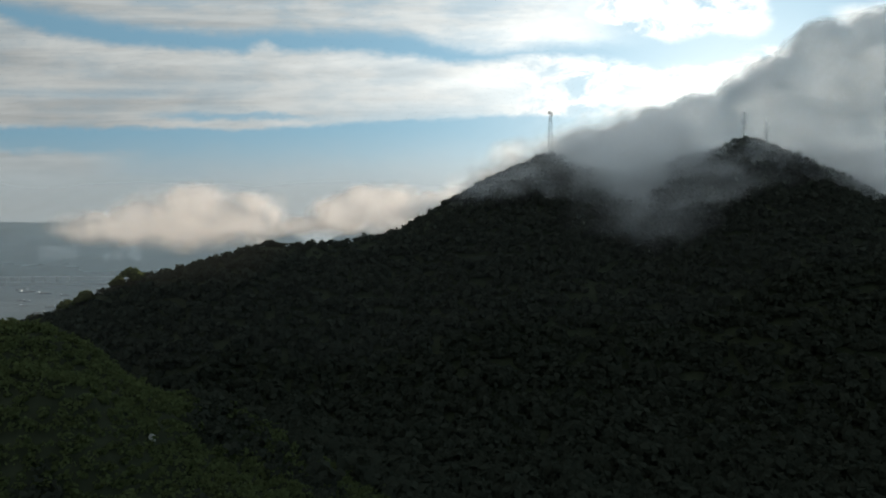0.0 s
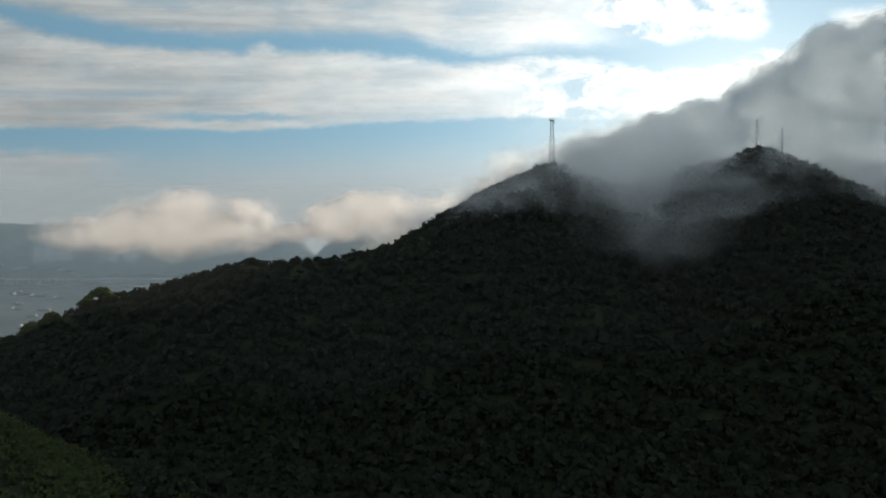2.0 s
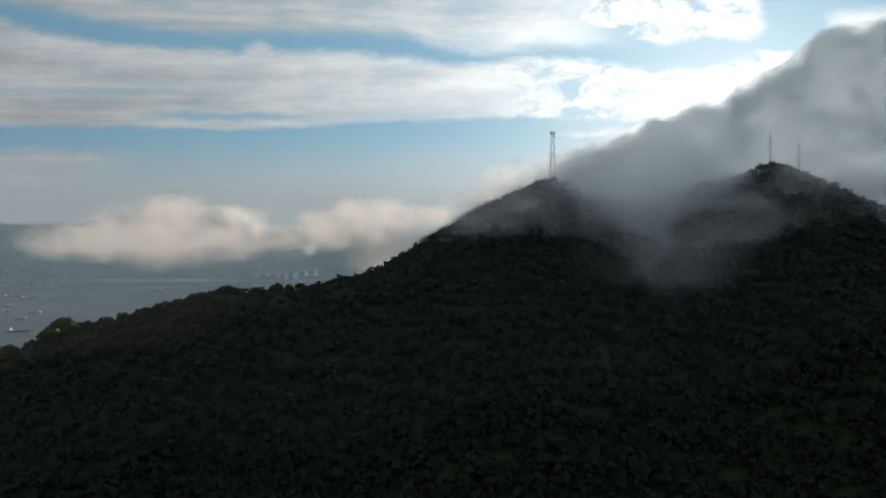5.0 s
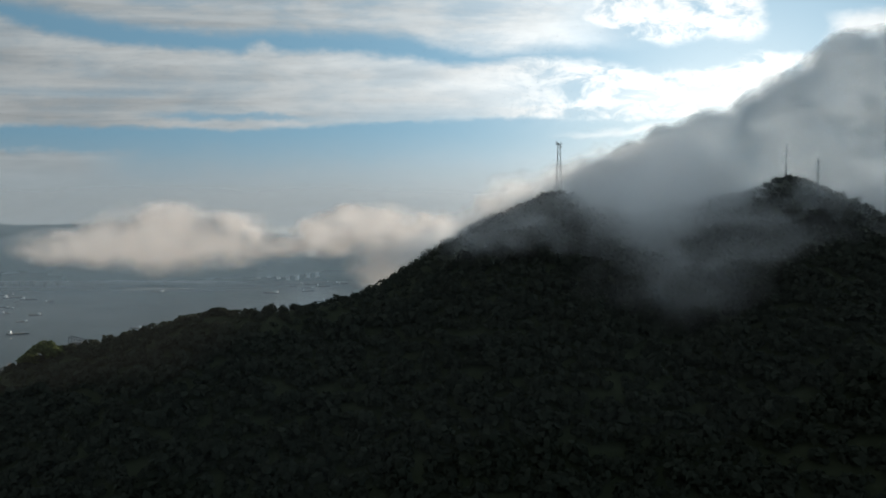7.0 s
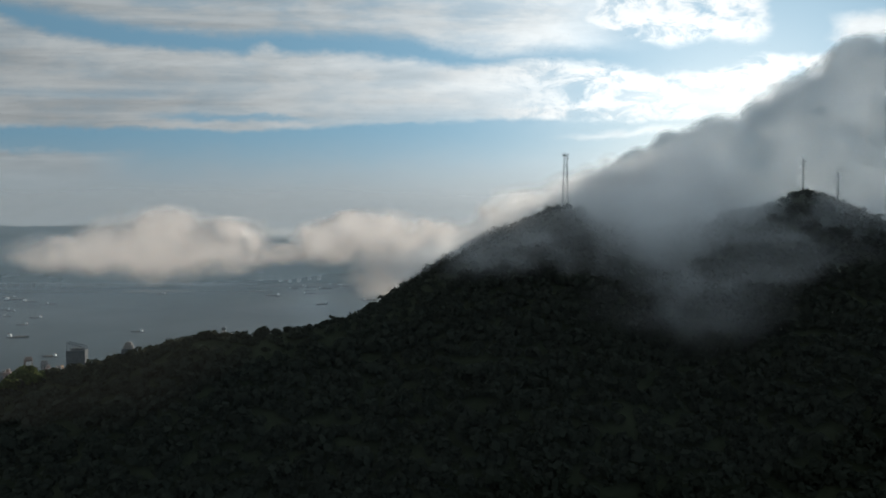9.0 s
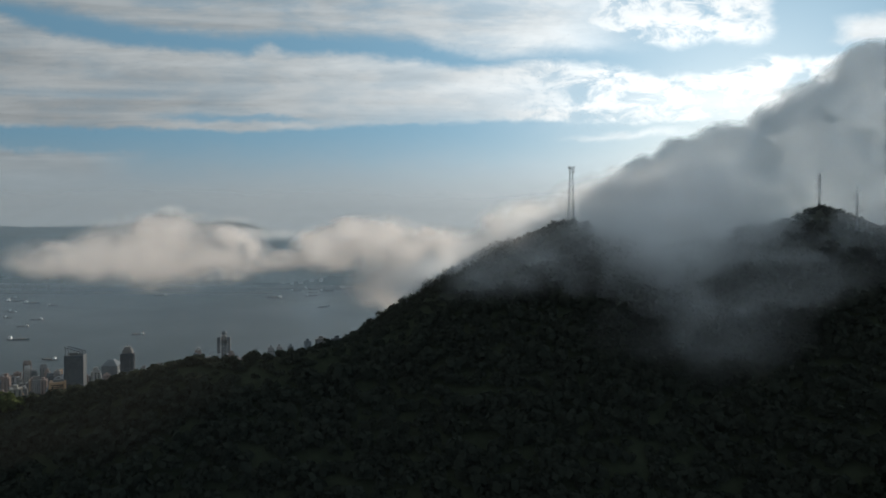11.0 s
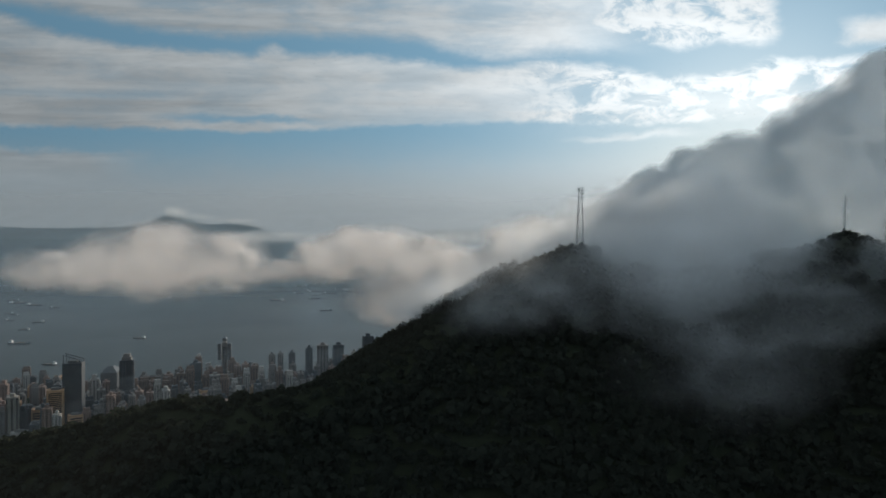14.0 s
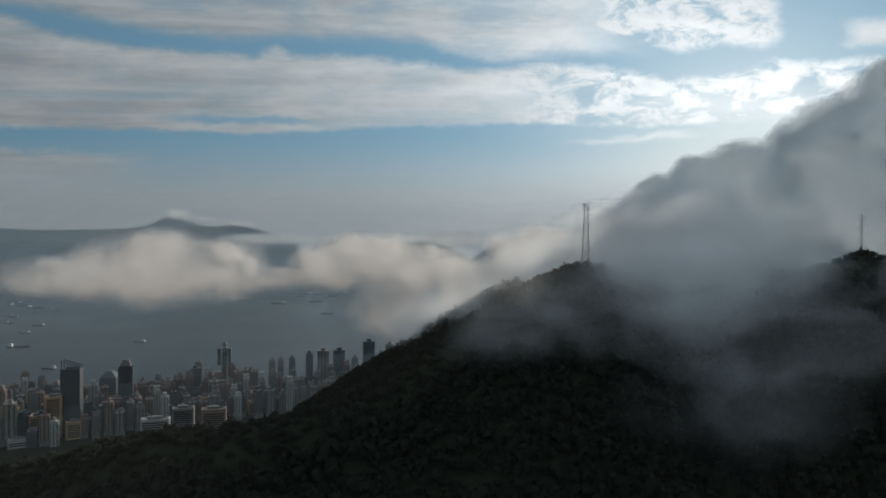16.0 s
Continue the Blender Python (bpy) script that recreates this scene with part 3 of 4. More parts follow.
# ---------------------------------------------------------------- woods
def flakes(centres, radii, rng, per, leaf, flat=0.8, skip=0.0):
    """Leaf clumps as small bent quads scattered through lumpy crowns; returns verts and faces."""
    n = len(centres)
    d = rng.normal(size=(n, per, 3))
    d /= np.linalg.norm(d, axis=2)[..., None]
    d[..., 2] = np.abs(d[..., 2]) * 1.2 - 0.35
    bumps = 0.72 + 0.28 * np.sin(d[..., 0] * 5 + centres[:, None, 0]) * np.sin(d[..., 1] * 5 + centres[:, None, 1]) + rng.uniform(-0.15, 0.12, (n, per))
    c = centres[:, None] + d * radii[:, None, None] * bumps[..., None] * np.array([1, 1, flat])
    size = leaf * rng.uniform(0.6, 1.4, (n, per)) * np.clip(radii / 2.5, 0.6, 1.8)[:, None]
    nor = d + rng.normal(size=(n, per, 3)) * 0.6
    nor /= np.linalg.norm(nor, axis=2)[..., None]
    side = np.cross(nor, rng.normal(size=(n, per, 3)))
    side /= np.linalg.norm(side, axis=2)[..., None]
    up = np.cross(nor, side)
    s = size[..., None]
    quad = np.stack([c - side * s, c - up * s * 0.8 + nor * s * 0.2, c + side * s, c + up * s * 0.8 + nor * s * 0.2], 2)
    verts = quad.reshape(-1, 3)
    return verts, np.arange(len(verts)).reshape(-1, 4)


def scatter(count, x0, x1, y0, y1, keep, rng):
    step = math.sqrt((x1 - x0) * (y1 - y0) / count)
    gx, gy = np.meshgrid(np.arange(x0, x1, step), np.arange(y0, y1, step))
    pts = np.stack([gx.ravel(), gy.ravel()], -1) + rng.uniform(-0.9, 0.9, (gx.size, 2)) * step
    return pts[keep(pts[:, 0], pts[:, 1])]


def crest_at(x):
    c = np.array(CREST)
    return np.interp(x, c[:, 0], c[:, 1])


def woods(name, pts, rng, r0, r1, per, leaf, mat, label):
    r = rng.uniform(r0, r1, len(pts)) * (0.8 + 0.5 * rng.rand(len(pts)) ** 3)
    z = height(pts[:, 0], pts[:, 1]) + r * 0.42
    v, f = flakes(np.column_stack([pts, z]), r, rng, per, leaf)
    return tagged(fast_mesh(name, v, f, mat), label, "woodland", kind="stuff")


rng = np.random.RandomState(21)
woods("ridge_woodland", scatter(16000, -460, 420, 240, 470, lambda x, y: np.abs(y - crest_at(x)) < 26, rng), rng, 1.5, 2.7, 60, 0.55, LEAF,
      "dark dense broadleaf trees along the hill's ridge")
woods("slope_woodland", scatter(27000, -460, 420, 40, 400, lambda x, y: (y < crest_at(x) - 20) & (np.hypot(x + 80, (y - 108) * 1.1) + 14 * np.sin(x / 7.0) * np.sin(y / 9.0 + 1) + 9 * np.sin(x / 3.1 + y / 4.3) > 66), rng), rng, 1.8, 4.4, 36, 0.84, LEAF,
      "dark dense broadleaf woodland on the shaded slope")
woods("back_slope_woodland", scatter(13000, -560, 120, 290, 560, lambda x, y: y > crest_at(x) + 20, rng), rng, 2.2, 3.8, 36, 0.7, LEAF,
      "dark broadleaf woodland on the far side of the hill")
def scrubby(x, y):
    """Where green scrub holds the knoll, in ragged patches that thin out to its rim."""
    d = np.hypot(x + 80, (y - 108) * 1.1) / 82
    return value_noise(np.stack([x / 13, y / 13, np.full_like(x, 6.0)], -1), 4) * 0.85 + 0.80 - 1.30 * d ** 2


woods("knoll_scrub", scatter(17000, -165, 10, 20, 190, lambda x, y: scrubby(x, y) > 0, rng), rng, 0.6, 1.8, 24, 0.46, LEAF_LIGHT,
      "green scrub and long grass on a near knoll")
woods("knoll_bushes", scatter(9000, -165, 10, 20, 190, lambda x, y: (scrubby(x, y) <= 0.12) & (np.hypot(x + 80, (y - 108) * 1.1) < 88), rng), rng, 1.0, 2.6, 28, 0.62, LEAF,
      "dark low bushes in the hollows of the near knoll")


LAWN = material("park_grass", (0.085, 0.140, 0.035), (0.140, 0.200, 0.060), 0.04, 0.95, bump=0.5)
gx, gy = np.meshgrid(np.linspace(-770, -545, 33), np.linspace(960, 1062, 17))
lawn_z = height(gx, gy) + 0.5 + 0.6 * value_noise(np.stack([gx / 9, gy / 9, np.zeros_like(gx)], -1), 3)
i = (np.arange(16)[:, None] * 33 + np.arange(32)[None]).ravel()
tagged(fast_mesh("lawn", np.stack([gx + 6 * np.sin(gy / 11), gy + 5 * np.sin(gx / 17), lawn_z], -1).reshape(-1, 3), np.stack([i, i + 1, i + 34, i + 33], -1), LAWN, True),
       "sunlit green park lawn at the foot of the hill", "lawn", kind="structure")
woods("park_trees", scatter(1500, -760, -430, 900, 1060, lambda x, y: (height(x, y) < 60) & (y < 1000 + (x + 900) * 0.3) & ~((x > -765) & (x < -550) & (y > 965) & (value_noise(np.stack([x / 30, y / 30, np.zeros_like(x)], -1), 2) < 0.25)), rng), rng, 2.5, 4.5, 40, 0.9, LEAF_LIGHT,
      "green park trees at the foot of the hill")


def tree(x, y, tall, wide, mat, seed, label):
    """A broadleaf tree: tapered trunk, limbs and a ragged crown."""
    r = np.random.RandomState(seed)
    base = new("tree")
    base.location = (x, y, float(height(x, y)) - (0.3 if mat is LEAF_LIGHT else 1.2))
    bm = bmesh.new()
    rod(bm, (0, 0, 0), (0.2, 0.1, tall * 0.55), 0.26, 0.14, 8)
    tips = []
    for k in range(6):
        a = math.tau * k / 6 + r.uniform(-0.4, 0.4)
        tip = (math.cos(a) * wide * 0.5, math.sin(a) * wide * 0.5, tall * r.uniform(0.32, 0.68))
        rod(bm, (0.15, 0.08, tall * r.uniform(0.3, 0.5)), tip, 0.15, 0.05, 6)
        tips.append(tip)
    tips.append((0, 0, tall * 0.72))
    part("trunk", bm, BARK, base)
    tips = np.array(tips)
    v, f = flakes(tips, r.uniform(0.5, 0.68, len(tips)) * wide, r, 230, 0.45, 0.9)
    crown = fast_mesh("crown", v, f, mat)
    crown.parent = base
    return tagged(base, label, "tree", "trees on the ridge")


for k, (x, y, tall, wide, mat) in enumerate([
        (-150, 316, 7.5, 5.5, LEAF_LIGHT), (-158, 318, 7.0, 4.5, LEAF_LIGHT), (-172, 312, 7.0, 5.0, LEAF_LIGHT), (-181, 314, 6.0, 4.2, LEAF_LIGHT),
        (-84, 318, 4.2, 3.0, LEAF), (-66, 326, 3.6, 2.4, LEAF), (-20, 348, 3.6, 2.4, LEAF),
        (6, 368, 4.2, 2.4, LEAF), (26, 374, 4.2, 2.4, LEAF), (40, 378, 4.4, 2.6, LEAF), (172, 386, 4.2, 2.8, LEAF), (200, 384, 4.0, 2.6, LEAF)]):
    tree(x, y, tall, wide, mat, 40 + k,
         "sunlit green broadleaf tree on the falling ridge" if mat is LEAF_LIGHT else "dark broadleaf tree standing out on the ridge")


def rock(x, y, size, label):
    bm = bmesh.new()
    bmesh.ops.create_icosphere(bm, subdivisions=3, radius=1.0)
    for v in bm.verts:
        k = 1 + 0.35 * noise.noise(v.co * 1.3)
        v.co = Vector((v.co.x * size, v.co.y * size * 0.7, v.co.z * size * 1.3)) * k
    ob = part("rock", bm, PALE_ROCK, None)
    ob.location = (x, y, float(height(x, y)) + size * 1.0)
    tagged(ob, label, "rock")


PALE_ROCK = material("pale_rock", (0.25, 0.24, 0.22), (0.42, 0.41, 0.38), 1.2, 0.9)
rock(-46, 102, 0.55, "small pale weathered rock among the scrub")


# ---------------------------------------------------------------- masts on the summits
def lattice_mast(x, y, z0, z1, foot, top, bays, sides, label, platform=True):
    base = new("lattice_mast")
    base.location = (x, y, z0)
    h = z1 - z0
    ring = lambda z: [(math.cos(math.tau * (k + 0.3) / sides) * (foot + (top - foot) * z / h),
                       math.sin(math.tau * (k + 0.3) / sides) * (foot + (top - foot) * z / h), z) for k in range(sides)]
    bottom, head = ring(0), ring(h)
    thick = 0.06 if platform else 0.045
    for k in range(sides):
        bm = bmesh.new()
        rod(bm, bottom[k], head[k], thick * 1.3, thick, 6)
        part("leg", bm, STEEL, base)
    bm = bmesh.new()
    for b in range(bays):
        lo, hi = ring(h * b / bays), ring(h * (b + 1) / bays)
        for k in range(sides):
            j = (k + 1) % sides
            rod(bm, hi[k], hi[j], thick * 0.7, sides=4)
            rod(bm, lo[k], hi[j], thick * 0.75, sides=4)
            rod(bm, lo[j], hi[k], thick * 0.75, sides=4)
    part("bracing", bm, STEEL, base)
    if platform:
        bm = bmesh.new()
        r = top * 1.5
        box(bm, -r, r, -r, r, h - 0.15, h)
        deck = part("platform", bm, STEEL, base)
        for sx in (-1, 1):
            for sy in (-1, 1):
                bm = bmesh.new()
                rod(bm, (sx * r, sy * r, h), (sx * r, sy * r, h + 1.1), 0.05, sides=4)
                part("post", bm, STEEL, deck)
        for zz in (0.55, 1.1):
            for a, b in (((-r, -r), (r, -r)), ((r, -r), (r, r)), ((r, r), (-r, r)), ((-r, r), (-r, -r))):
                bm = bmesh.new()
                rod(bm, (*a, h + zz), (*b, h + zz), 0.04, sides=4)
                part("rail", bm, STEEL, deck)
        for sx, zz in ((-1, 0.2), (1, -1.6)):
            bm = bmesh.new()
            rod(bm, (sx * r * 0.7, -r, h + zz), (sx * r * 0.7, -r - 0.4, h + zz), 0.5, 0.42, 14)
            part("dish", bm, WHITE_PAINT, base, "white round radio dish")
    else:
        for k in range(4):
            bm = bmesh.new()
            zz = h * (0.55 + 0.13 * k)
            side = 1 if k % 2 else -1
            rod(bm, (0, 0, zz), (side * 1.5, 0, zz), 0.05, sides=4)
            rod(bm, (side * 1.5, 0, zz - 0.9), (side * 1.5, 0, zz + 0.9), 0.07, sides=6)
            part("antenna", bm, STEEL, base)
    bm = bmesh.new()
    rod(bm, (0, 0, h), (0, 0, h + 2.0), 0.05, 0.02, 6)
    part("lightning_rod", bm, STEEL, base)
    return tagged(base, label, "mast", "masts on the summits")


WHITE_PAINT = material("white_paint", (0.60, 0.60, 0.58), (0.78, 0.78, 0.76), 0.4, 0.6, bump=0.1)
lattice_mast(67.4, 410.0, 331.0, 363.0, 2.6, 0.95, 9, 4, "tall grey steel lattice tower with a railed top platform")
lattice_mast(179.5, 391.5, 340.5, 359.5, 0.55, 0.5, 12, 3, "slim grey steel lattice mast with side aerials", False)
lattice_mast(178.8, 362.5, 322.0, 350.0, 0.55, 0.5, 16, 3, "slim grey steel lattice mast lower on the summit's flank", False)


# ---------------------------------------------------------------- far shore and hills
def ridge_line(x):
    """Height of the distant skyline."""
    x = np.asarray(x, dtype=float)
    h = 338 * (1 / (1 + np.exp((x + 1000) / 90)))
    for c, w, a in ((-2000, 120, 60), (-1960, 420, 58), (-1500, 190, 42), (-2650, 300, 16), (-3300, 400, 24)):
        h = h + a * np.exp(-((x - c) / w) ** 2)
    for c, w, a in ((-180, 380, 306), (440, 300, 308), (-640, 240, 300), (1200, 400, 300), (2400, 500, 260)):
        h = np.maximum(h, a * np.exp(-((x - c) / w) ** 2 * 0.7))
    return h


def far_hills():
    xs, ys = np.linspace(-4600, 3200, 300), np.linspace(4050, 4930, 60)
    gx, gy = np.meshgrid(xs, ys)
    k = np.clip((gy - 4060) / 700, 0, 1)
    top = ridge_line(gx)
    spur = value_noise(np.stack([gx / 260, gy / 420, np.zeros_like(gx)], -1), 5)
    z = top * (0.05 + 0.95 * k ** 1.3) + spur * 34 * np.sin(np.pi * k) - 10 * (1 - k)
    z = z + value_noise(np.stack([gx / 60, gy / 60, np.ones_like(gx)], -1), 3) * 5 * k
    nx, ny = len(xs), len(ys)
    i = (np.arange(ny - 1)[:, None] * nx + np.arange(nx - 1)[None]).ravel()
    ob = fast_mesh("far_hills", np.stack([gx, gy, z], -1).reshape(-1, 3), np.stack([i, i + 1, i + nx + 1, i + nx], -1), FAR_HILL, True)
    return tagged(ob, "hazy blue wooded mountains across the bay", "mountains", kind="structure")


far_hills()


def spit(x0, x1, y0, y1, tall, label, seed):
    """A low strip of land with an uneven edge."""
    r = np.random.RandomState(seed)
    bm = bmesh.new()
    n = 28
    rings = []
    for inset, z in ((0.0, -2.0), (0.06, tall * 0.6), (0.16, tall)):
        ring = []
        for k in range(n):
            a = math.tau * k / n
            w = 1 - inset + 0.12 * math.sin(3 * a + seed) + 0.06 * math.sin(7 * a + 2 * seed)
            ring.append(bm.verts.new(((x0 + x1) / 2 + math.copysign(abs(math.cos(a)) ** 0.6, math.cos(a)) * (x1 - x0) / 2 * w,
                                      (y0 + y1) / 2 + math.sin(a) * (y1 - y0) / 2 * w, z)))
        rings.append(ring)
    for a, b in zip(rings, rings[1:]):
        for k in range(n):
            bm.faces.new((a[k], a[(k + 1) % n], b[(k + 1) % n], b[k]))
    bm.faces.new(rings[-1])
    return tagged(part("headland", bm, SHORE, None), label, "headland", kind="structure")


spit(-3300, -1250, 3480, 3640, 5, "low grey headland reaching into the bay", 1)
spit(-3400, -1500, 3800, 4080, 6, "flat reclaimed land below the mountains", 2)
spit(-1230, -900, 3560, 3600, 3, "thin grey breakwater in the bay", 3)
spit(-1150, -560, 3820, 4080, 6, "low port headland with pale sheds", 4)

CONCRETE = material("weathered_concrete", (0.38, 0.38, 0.37), (0.52, 0.51, 0.49), 0.05, 0.85)


def bridge():
    base = new("cable_stayed_bridge")
    base.location = (-2600, 3690, 0)
    bm = bmesh.new()
    box(bm, -700, 560, -12, 12, 33, 35.5)
    part("deck", bm, CONCRETE, base)
    for k in range(-9, 8):
        if k in (0,):
            continue
        bm = bmesh.new()
        for sy in (-9, 9):
            rod(bm, (k * 70, sy, -3), (k * 70, sy, 32), 3.4, 3.0, 8)
        box(bm, k * 70 - 4, k * 70 + 4, -13, 13, 29, 32)
        part("pier", bm, CONCRETE, base)
    for sx in (0,):
        bm = bmesh.new()
        for sy in (-1, 1):
            rod(bm, (sx, sy * 18, -3), (sx, sy * 3, 150), 5.0, 3.2, 8)
        box(bm, sx - 3, sx + 3, -16, 16, 26, 31)
        part("pylon", bm, CONCRETE, base)
        for sd in (-1, 1):
            for k in range(1, 9):
                bm = bmesh.new()
                rod(bm, (sx, 0, 70 + k * 9), (sx + sd * (20 + k * 26), 0, 36), 0.5, sides=4)
                part("stay_cable", bm, STEEL, base)
    tagged(base, "grey concrete cable-stayed bridge across the hazy bay", "bridge")


bridge()


# ---------------------------------------------------------------- buildings
def facade_material(name, low, high, rough=0.75):
    return material(name, low, high, 0.03, rough, bump=0.1)


WALLS = [facade_material("beige_render", (0.22, 0.20, 0.17), (0.34, 0.31, 0.27)), facade_material("pink_tile", (0.22, 0.15, 0.125), (0.32, 0.23, 0.19)),
         facade_material("grey_render", (0.17, 0.155, 0.145), (0.27, 0.25, 0.235)), facade_material("white_tile", (0.34, 0.32, 0.29), (0.46, 0.43, 0.40)),
         facade_material("brown_tile", (0.16, 0.11, 0.09), (0.24, 0.17, 0.14)), facade_material("orange_render", (0.42, 0.25, 0.14), (0.52, 0.33, 0.20))]
DARK_WALL = facade_material("dark_cladding", (0.06, 0.07, 0.08), (0.11, 0.12, 0.13), 0.4)
PALE_EDGE = facade_material("pale_floor_edge", (0.11, 0.11, 0.11), (0.18, 0.18, 0.17))
GLASS = material("window_glass", (0.02, 0.025, 0.03), (0.05, 0.06, 0.07), 0.2, 0.15, bump=0.0)
ROOF = material("roof_felt", (0.14, 0.14, 0.14), (0.24, 0.23, 0.22), 0.1, 0.9)


def window_rows(base, w, d, h, floor, wall, out=0.25, tall=0.5):
    """Glazed strips, floor by floor, a little behind the wall's bays."""
    bm = bmesh.new()
    if wall is DARK_WALL:
        tall *= 0.45
    for k in range(1, int(h / floor)):
        z = k * floor
        box(bm, -w / 2 - out, w / 2 + out, -d / 2 - out, d / 2 + out, z, z + floor * tall)
    tagged(part("window_rows" if wall is not DARK_WALL else "floor_edges", bm, GLASS if wall is not DARK_WALL else PALE_EDGE, base), kind="stuff")


def apartment_tower(w, d, h, wall, bays, label, crown=0):
    """A residential tower with projecting bays, balcony stacks and roof houses; stands on its origin."""
    base = new("apartment_tower")
    bm = bmesh.new()
    box(bm, -w / 2, w / 2, -d / 2, d / 2, 0, h)
    part("wall", bm, wall, base)
    window_rows(base, w, d, h, 3.0, wall)
    for face in range(4):
        span, deep = (w, d) if face % 2 == 0 else (d, w)
        count = bays if face % 2 == 0 else max(2, bays - 1)
        for k in range(count):
            c = (k + 0.5) / count * span - span / 2
            bw = span / count * 0.27
            bm = bmesh.new()
            box(bm, c - bw, c + bw, -deep / 2 - 1.3, -deep / 2 + 0.4, 0, h - 1.5 + (k % 2) * 3.0)
            bmesh.ops.rotate(bm, verts=bm.verts, matrix=Matrix.Rotation(face * math.pi / 2, 3, "Z"))
            part("bay", bm, wall, base)
    bm = bmesh.new()
    box(bm, -w / 2 - 0.5, w / 2 + 0.5, -d / 2 - 0.5, d / 2 + 0.5, h, h + 1.4)
    part("parapet", bm, wall, base)
    bm = bmesh.new()
    box(bm, -w * 0.22, w * 0.22, -d * 0.2, d * 0.2, h + 1.4, h + 6.5)
    part("lift_house", bm, wall, base)
    if crown:
        for sx in (-1, 1):
            bm = bmesh.new()
            box(bm, sx * w * 0.32 - 2, sx * w * 0.32 + 2, -d * 0.3, d * 0.3, h + 1.4, h + 4 + crown)
            part("roof_fin", bm, wall, base)
    bm = bmesh.new()
    box(bm, -w * 0.65, w * 0.65, -d * 0.65, d * 0.65, 0, 9)
    part("podium", bm, ROOF, base)
    return tagged(base, label, "building", "buildings of the waterfront town")


def office_slab(w, d, h, wall, label, floor=3.8):
    base = new("office_building")
    bm = bmesh.new()
    box(bm, -w / 2, w / 2, -d / 2, d / 2, 0, h)
    part("wall", bm, wall, base)
    window_rows(base, w, d, h, floor, wall, 0.2, 0.55)
    for sx in (-1, 1):
        bm = bmesh.new()
        box(bm, sx * w / 2 - 1.4, sx * w / 2 + 1.4, -d / 2 - 0.9, d / 2 + 0.9, 0, h + 2.5)
        part("end_wall", bm, wall, base)
    bm = bmesh.new()
    box(bm, -w / 2 + 1.5, w / 2 - 1.5, -d / 2 - 0.4, d / 2 + 0.4, h, h + 1.6)
    part("parapet", bm, wall, base)
    bm = bmesh.new()
    box(bm, -w * 0.3, w * 0.2, -d * 0.25, d * 0.25, h + 1.6, h + 5.5)
    part("plant_room", bm, ROOF, base)
    for k in range(2):
        bm = bmesh.new()
        rod(bm, (w * (0.26 + 0.1 * k), 0, h + 1.6), (w * (0.26 + 0.1 * k), 0, h + 4.4), 1.6, 1.6, 10)
        part("water_tank", bm, STEEL, base)
    return tagged(base, label, "building", "buildings of the waterfront town")


def stands(base, x, y, turn):
    base.matrix_basis = pose(x, y, float(height(x, y)) - 0.5, 0, 0, turn)
    return base


# landmarks
def sphere_tower(x, y, h):
    """A slim hotel tower: round shaft, two flanking pods high up and a ball on top."""
    base = new("hotel_tower")
    bm = bmesh.new()
    rod(bm, (0, 0, 0), (0, 0, h - 10), 5.5, 5.5, 20)
    part("shaft", bm, WALLS[2], base)
    bm = bmesh.new()
    for k in range(1, 27):
        rod(bm, (0, 0, k * 3.3), (0, 0, k * 3.3 + 1.4), 5.8, 5.8, 20)
    tagged(part("window_rows", bm, GLASS, base), kind="stuff")
    for sx in (-1, 1):
        bm = bmesh.new()
        box(bm, sx * 10.5 - 3.2, sx * 10.5 + 3.2, -6, 6, h * 0.56, h - 12)
        part("pod", bm, DARK_WALL, base, "dark glazed pod high on the shaft")
        bm = bmesh.new()
        for k in range(10):
            z = h * 0.58 + k * (h * 0.44 - 14) / 10
            box(bm, sx * 10.5 - 3.5, sx * 10.5 + 3.5, -6.3, 6.3, z, z + 0.7)
        tagged(part("floor_edges", bm, WALLS[2], base), kind="stuff")
    bm = bmesh.new()
    rod(bm, (0, 0, h - 10), (0, 0, h - 6), 4.5, 3.5, 14)
    part("neck", bm, WALLS[3], base)
    bm = bmesh.new()
    bmesh.ops.create_uvsphere(bm, u_segments=18, v_segments=12, radius=5.2)
    bmesh.ops.translate(bm, verts=bm.verts, vec=(0, 0, h - 3))
    part("ball", bm, STEEL, base, "round metal ball")
    bm = bmesh.new()
    rod(bm, (0, 0, h + 2), (0, 0, h + 9), 0.5, 0.2, 6)
    part("spire", bm, STEEL, base)
    tagged(base, "slim grey hotel tower topped by a metal ball", "building", "buildings of the waterfront town")
    stands(base, x, y, 12)


def gabled_tower(x, y, w, h):
    base = new("office_building")
    bm = bmesh.new()
    box(bm, -w / 2, w / 2, -w / 2, w / 2, 0, h * 0.8)
    part("wall", bm, DARK_WALL, base)
    window_rows(base, w, w, h * 0.8, 3.8, DARK_WALL, 0.15, 0.5)
    bm = bmesh.new()
    lo = [bm.verts.new((sx * w / 2, sy * w / 2, h * 0.8)) for sx, sy in ((-1, -1), (1, -1), (1, 1), (-1, 1))]
    hi = [bm.verts.new((sx * w / 6, sy * w / 6, h)) for sx, sy in ((-1, -1), (1, -1), (1, 1), (-1, 1))]
    for k in range(4):
        bm.faces.new((lo[k], lo[(k + 1) % 4], hi[(k + 1) % 4], hi[k]))
    bm.faces.new(hi)
    part("roof", bm, DARK_WALL, base)
    tagged(base, "dark glazed office tower with a sloping hipped roof", "building", "buildings of the waterfront town")
    stands(base, x, y, 10)


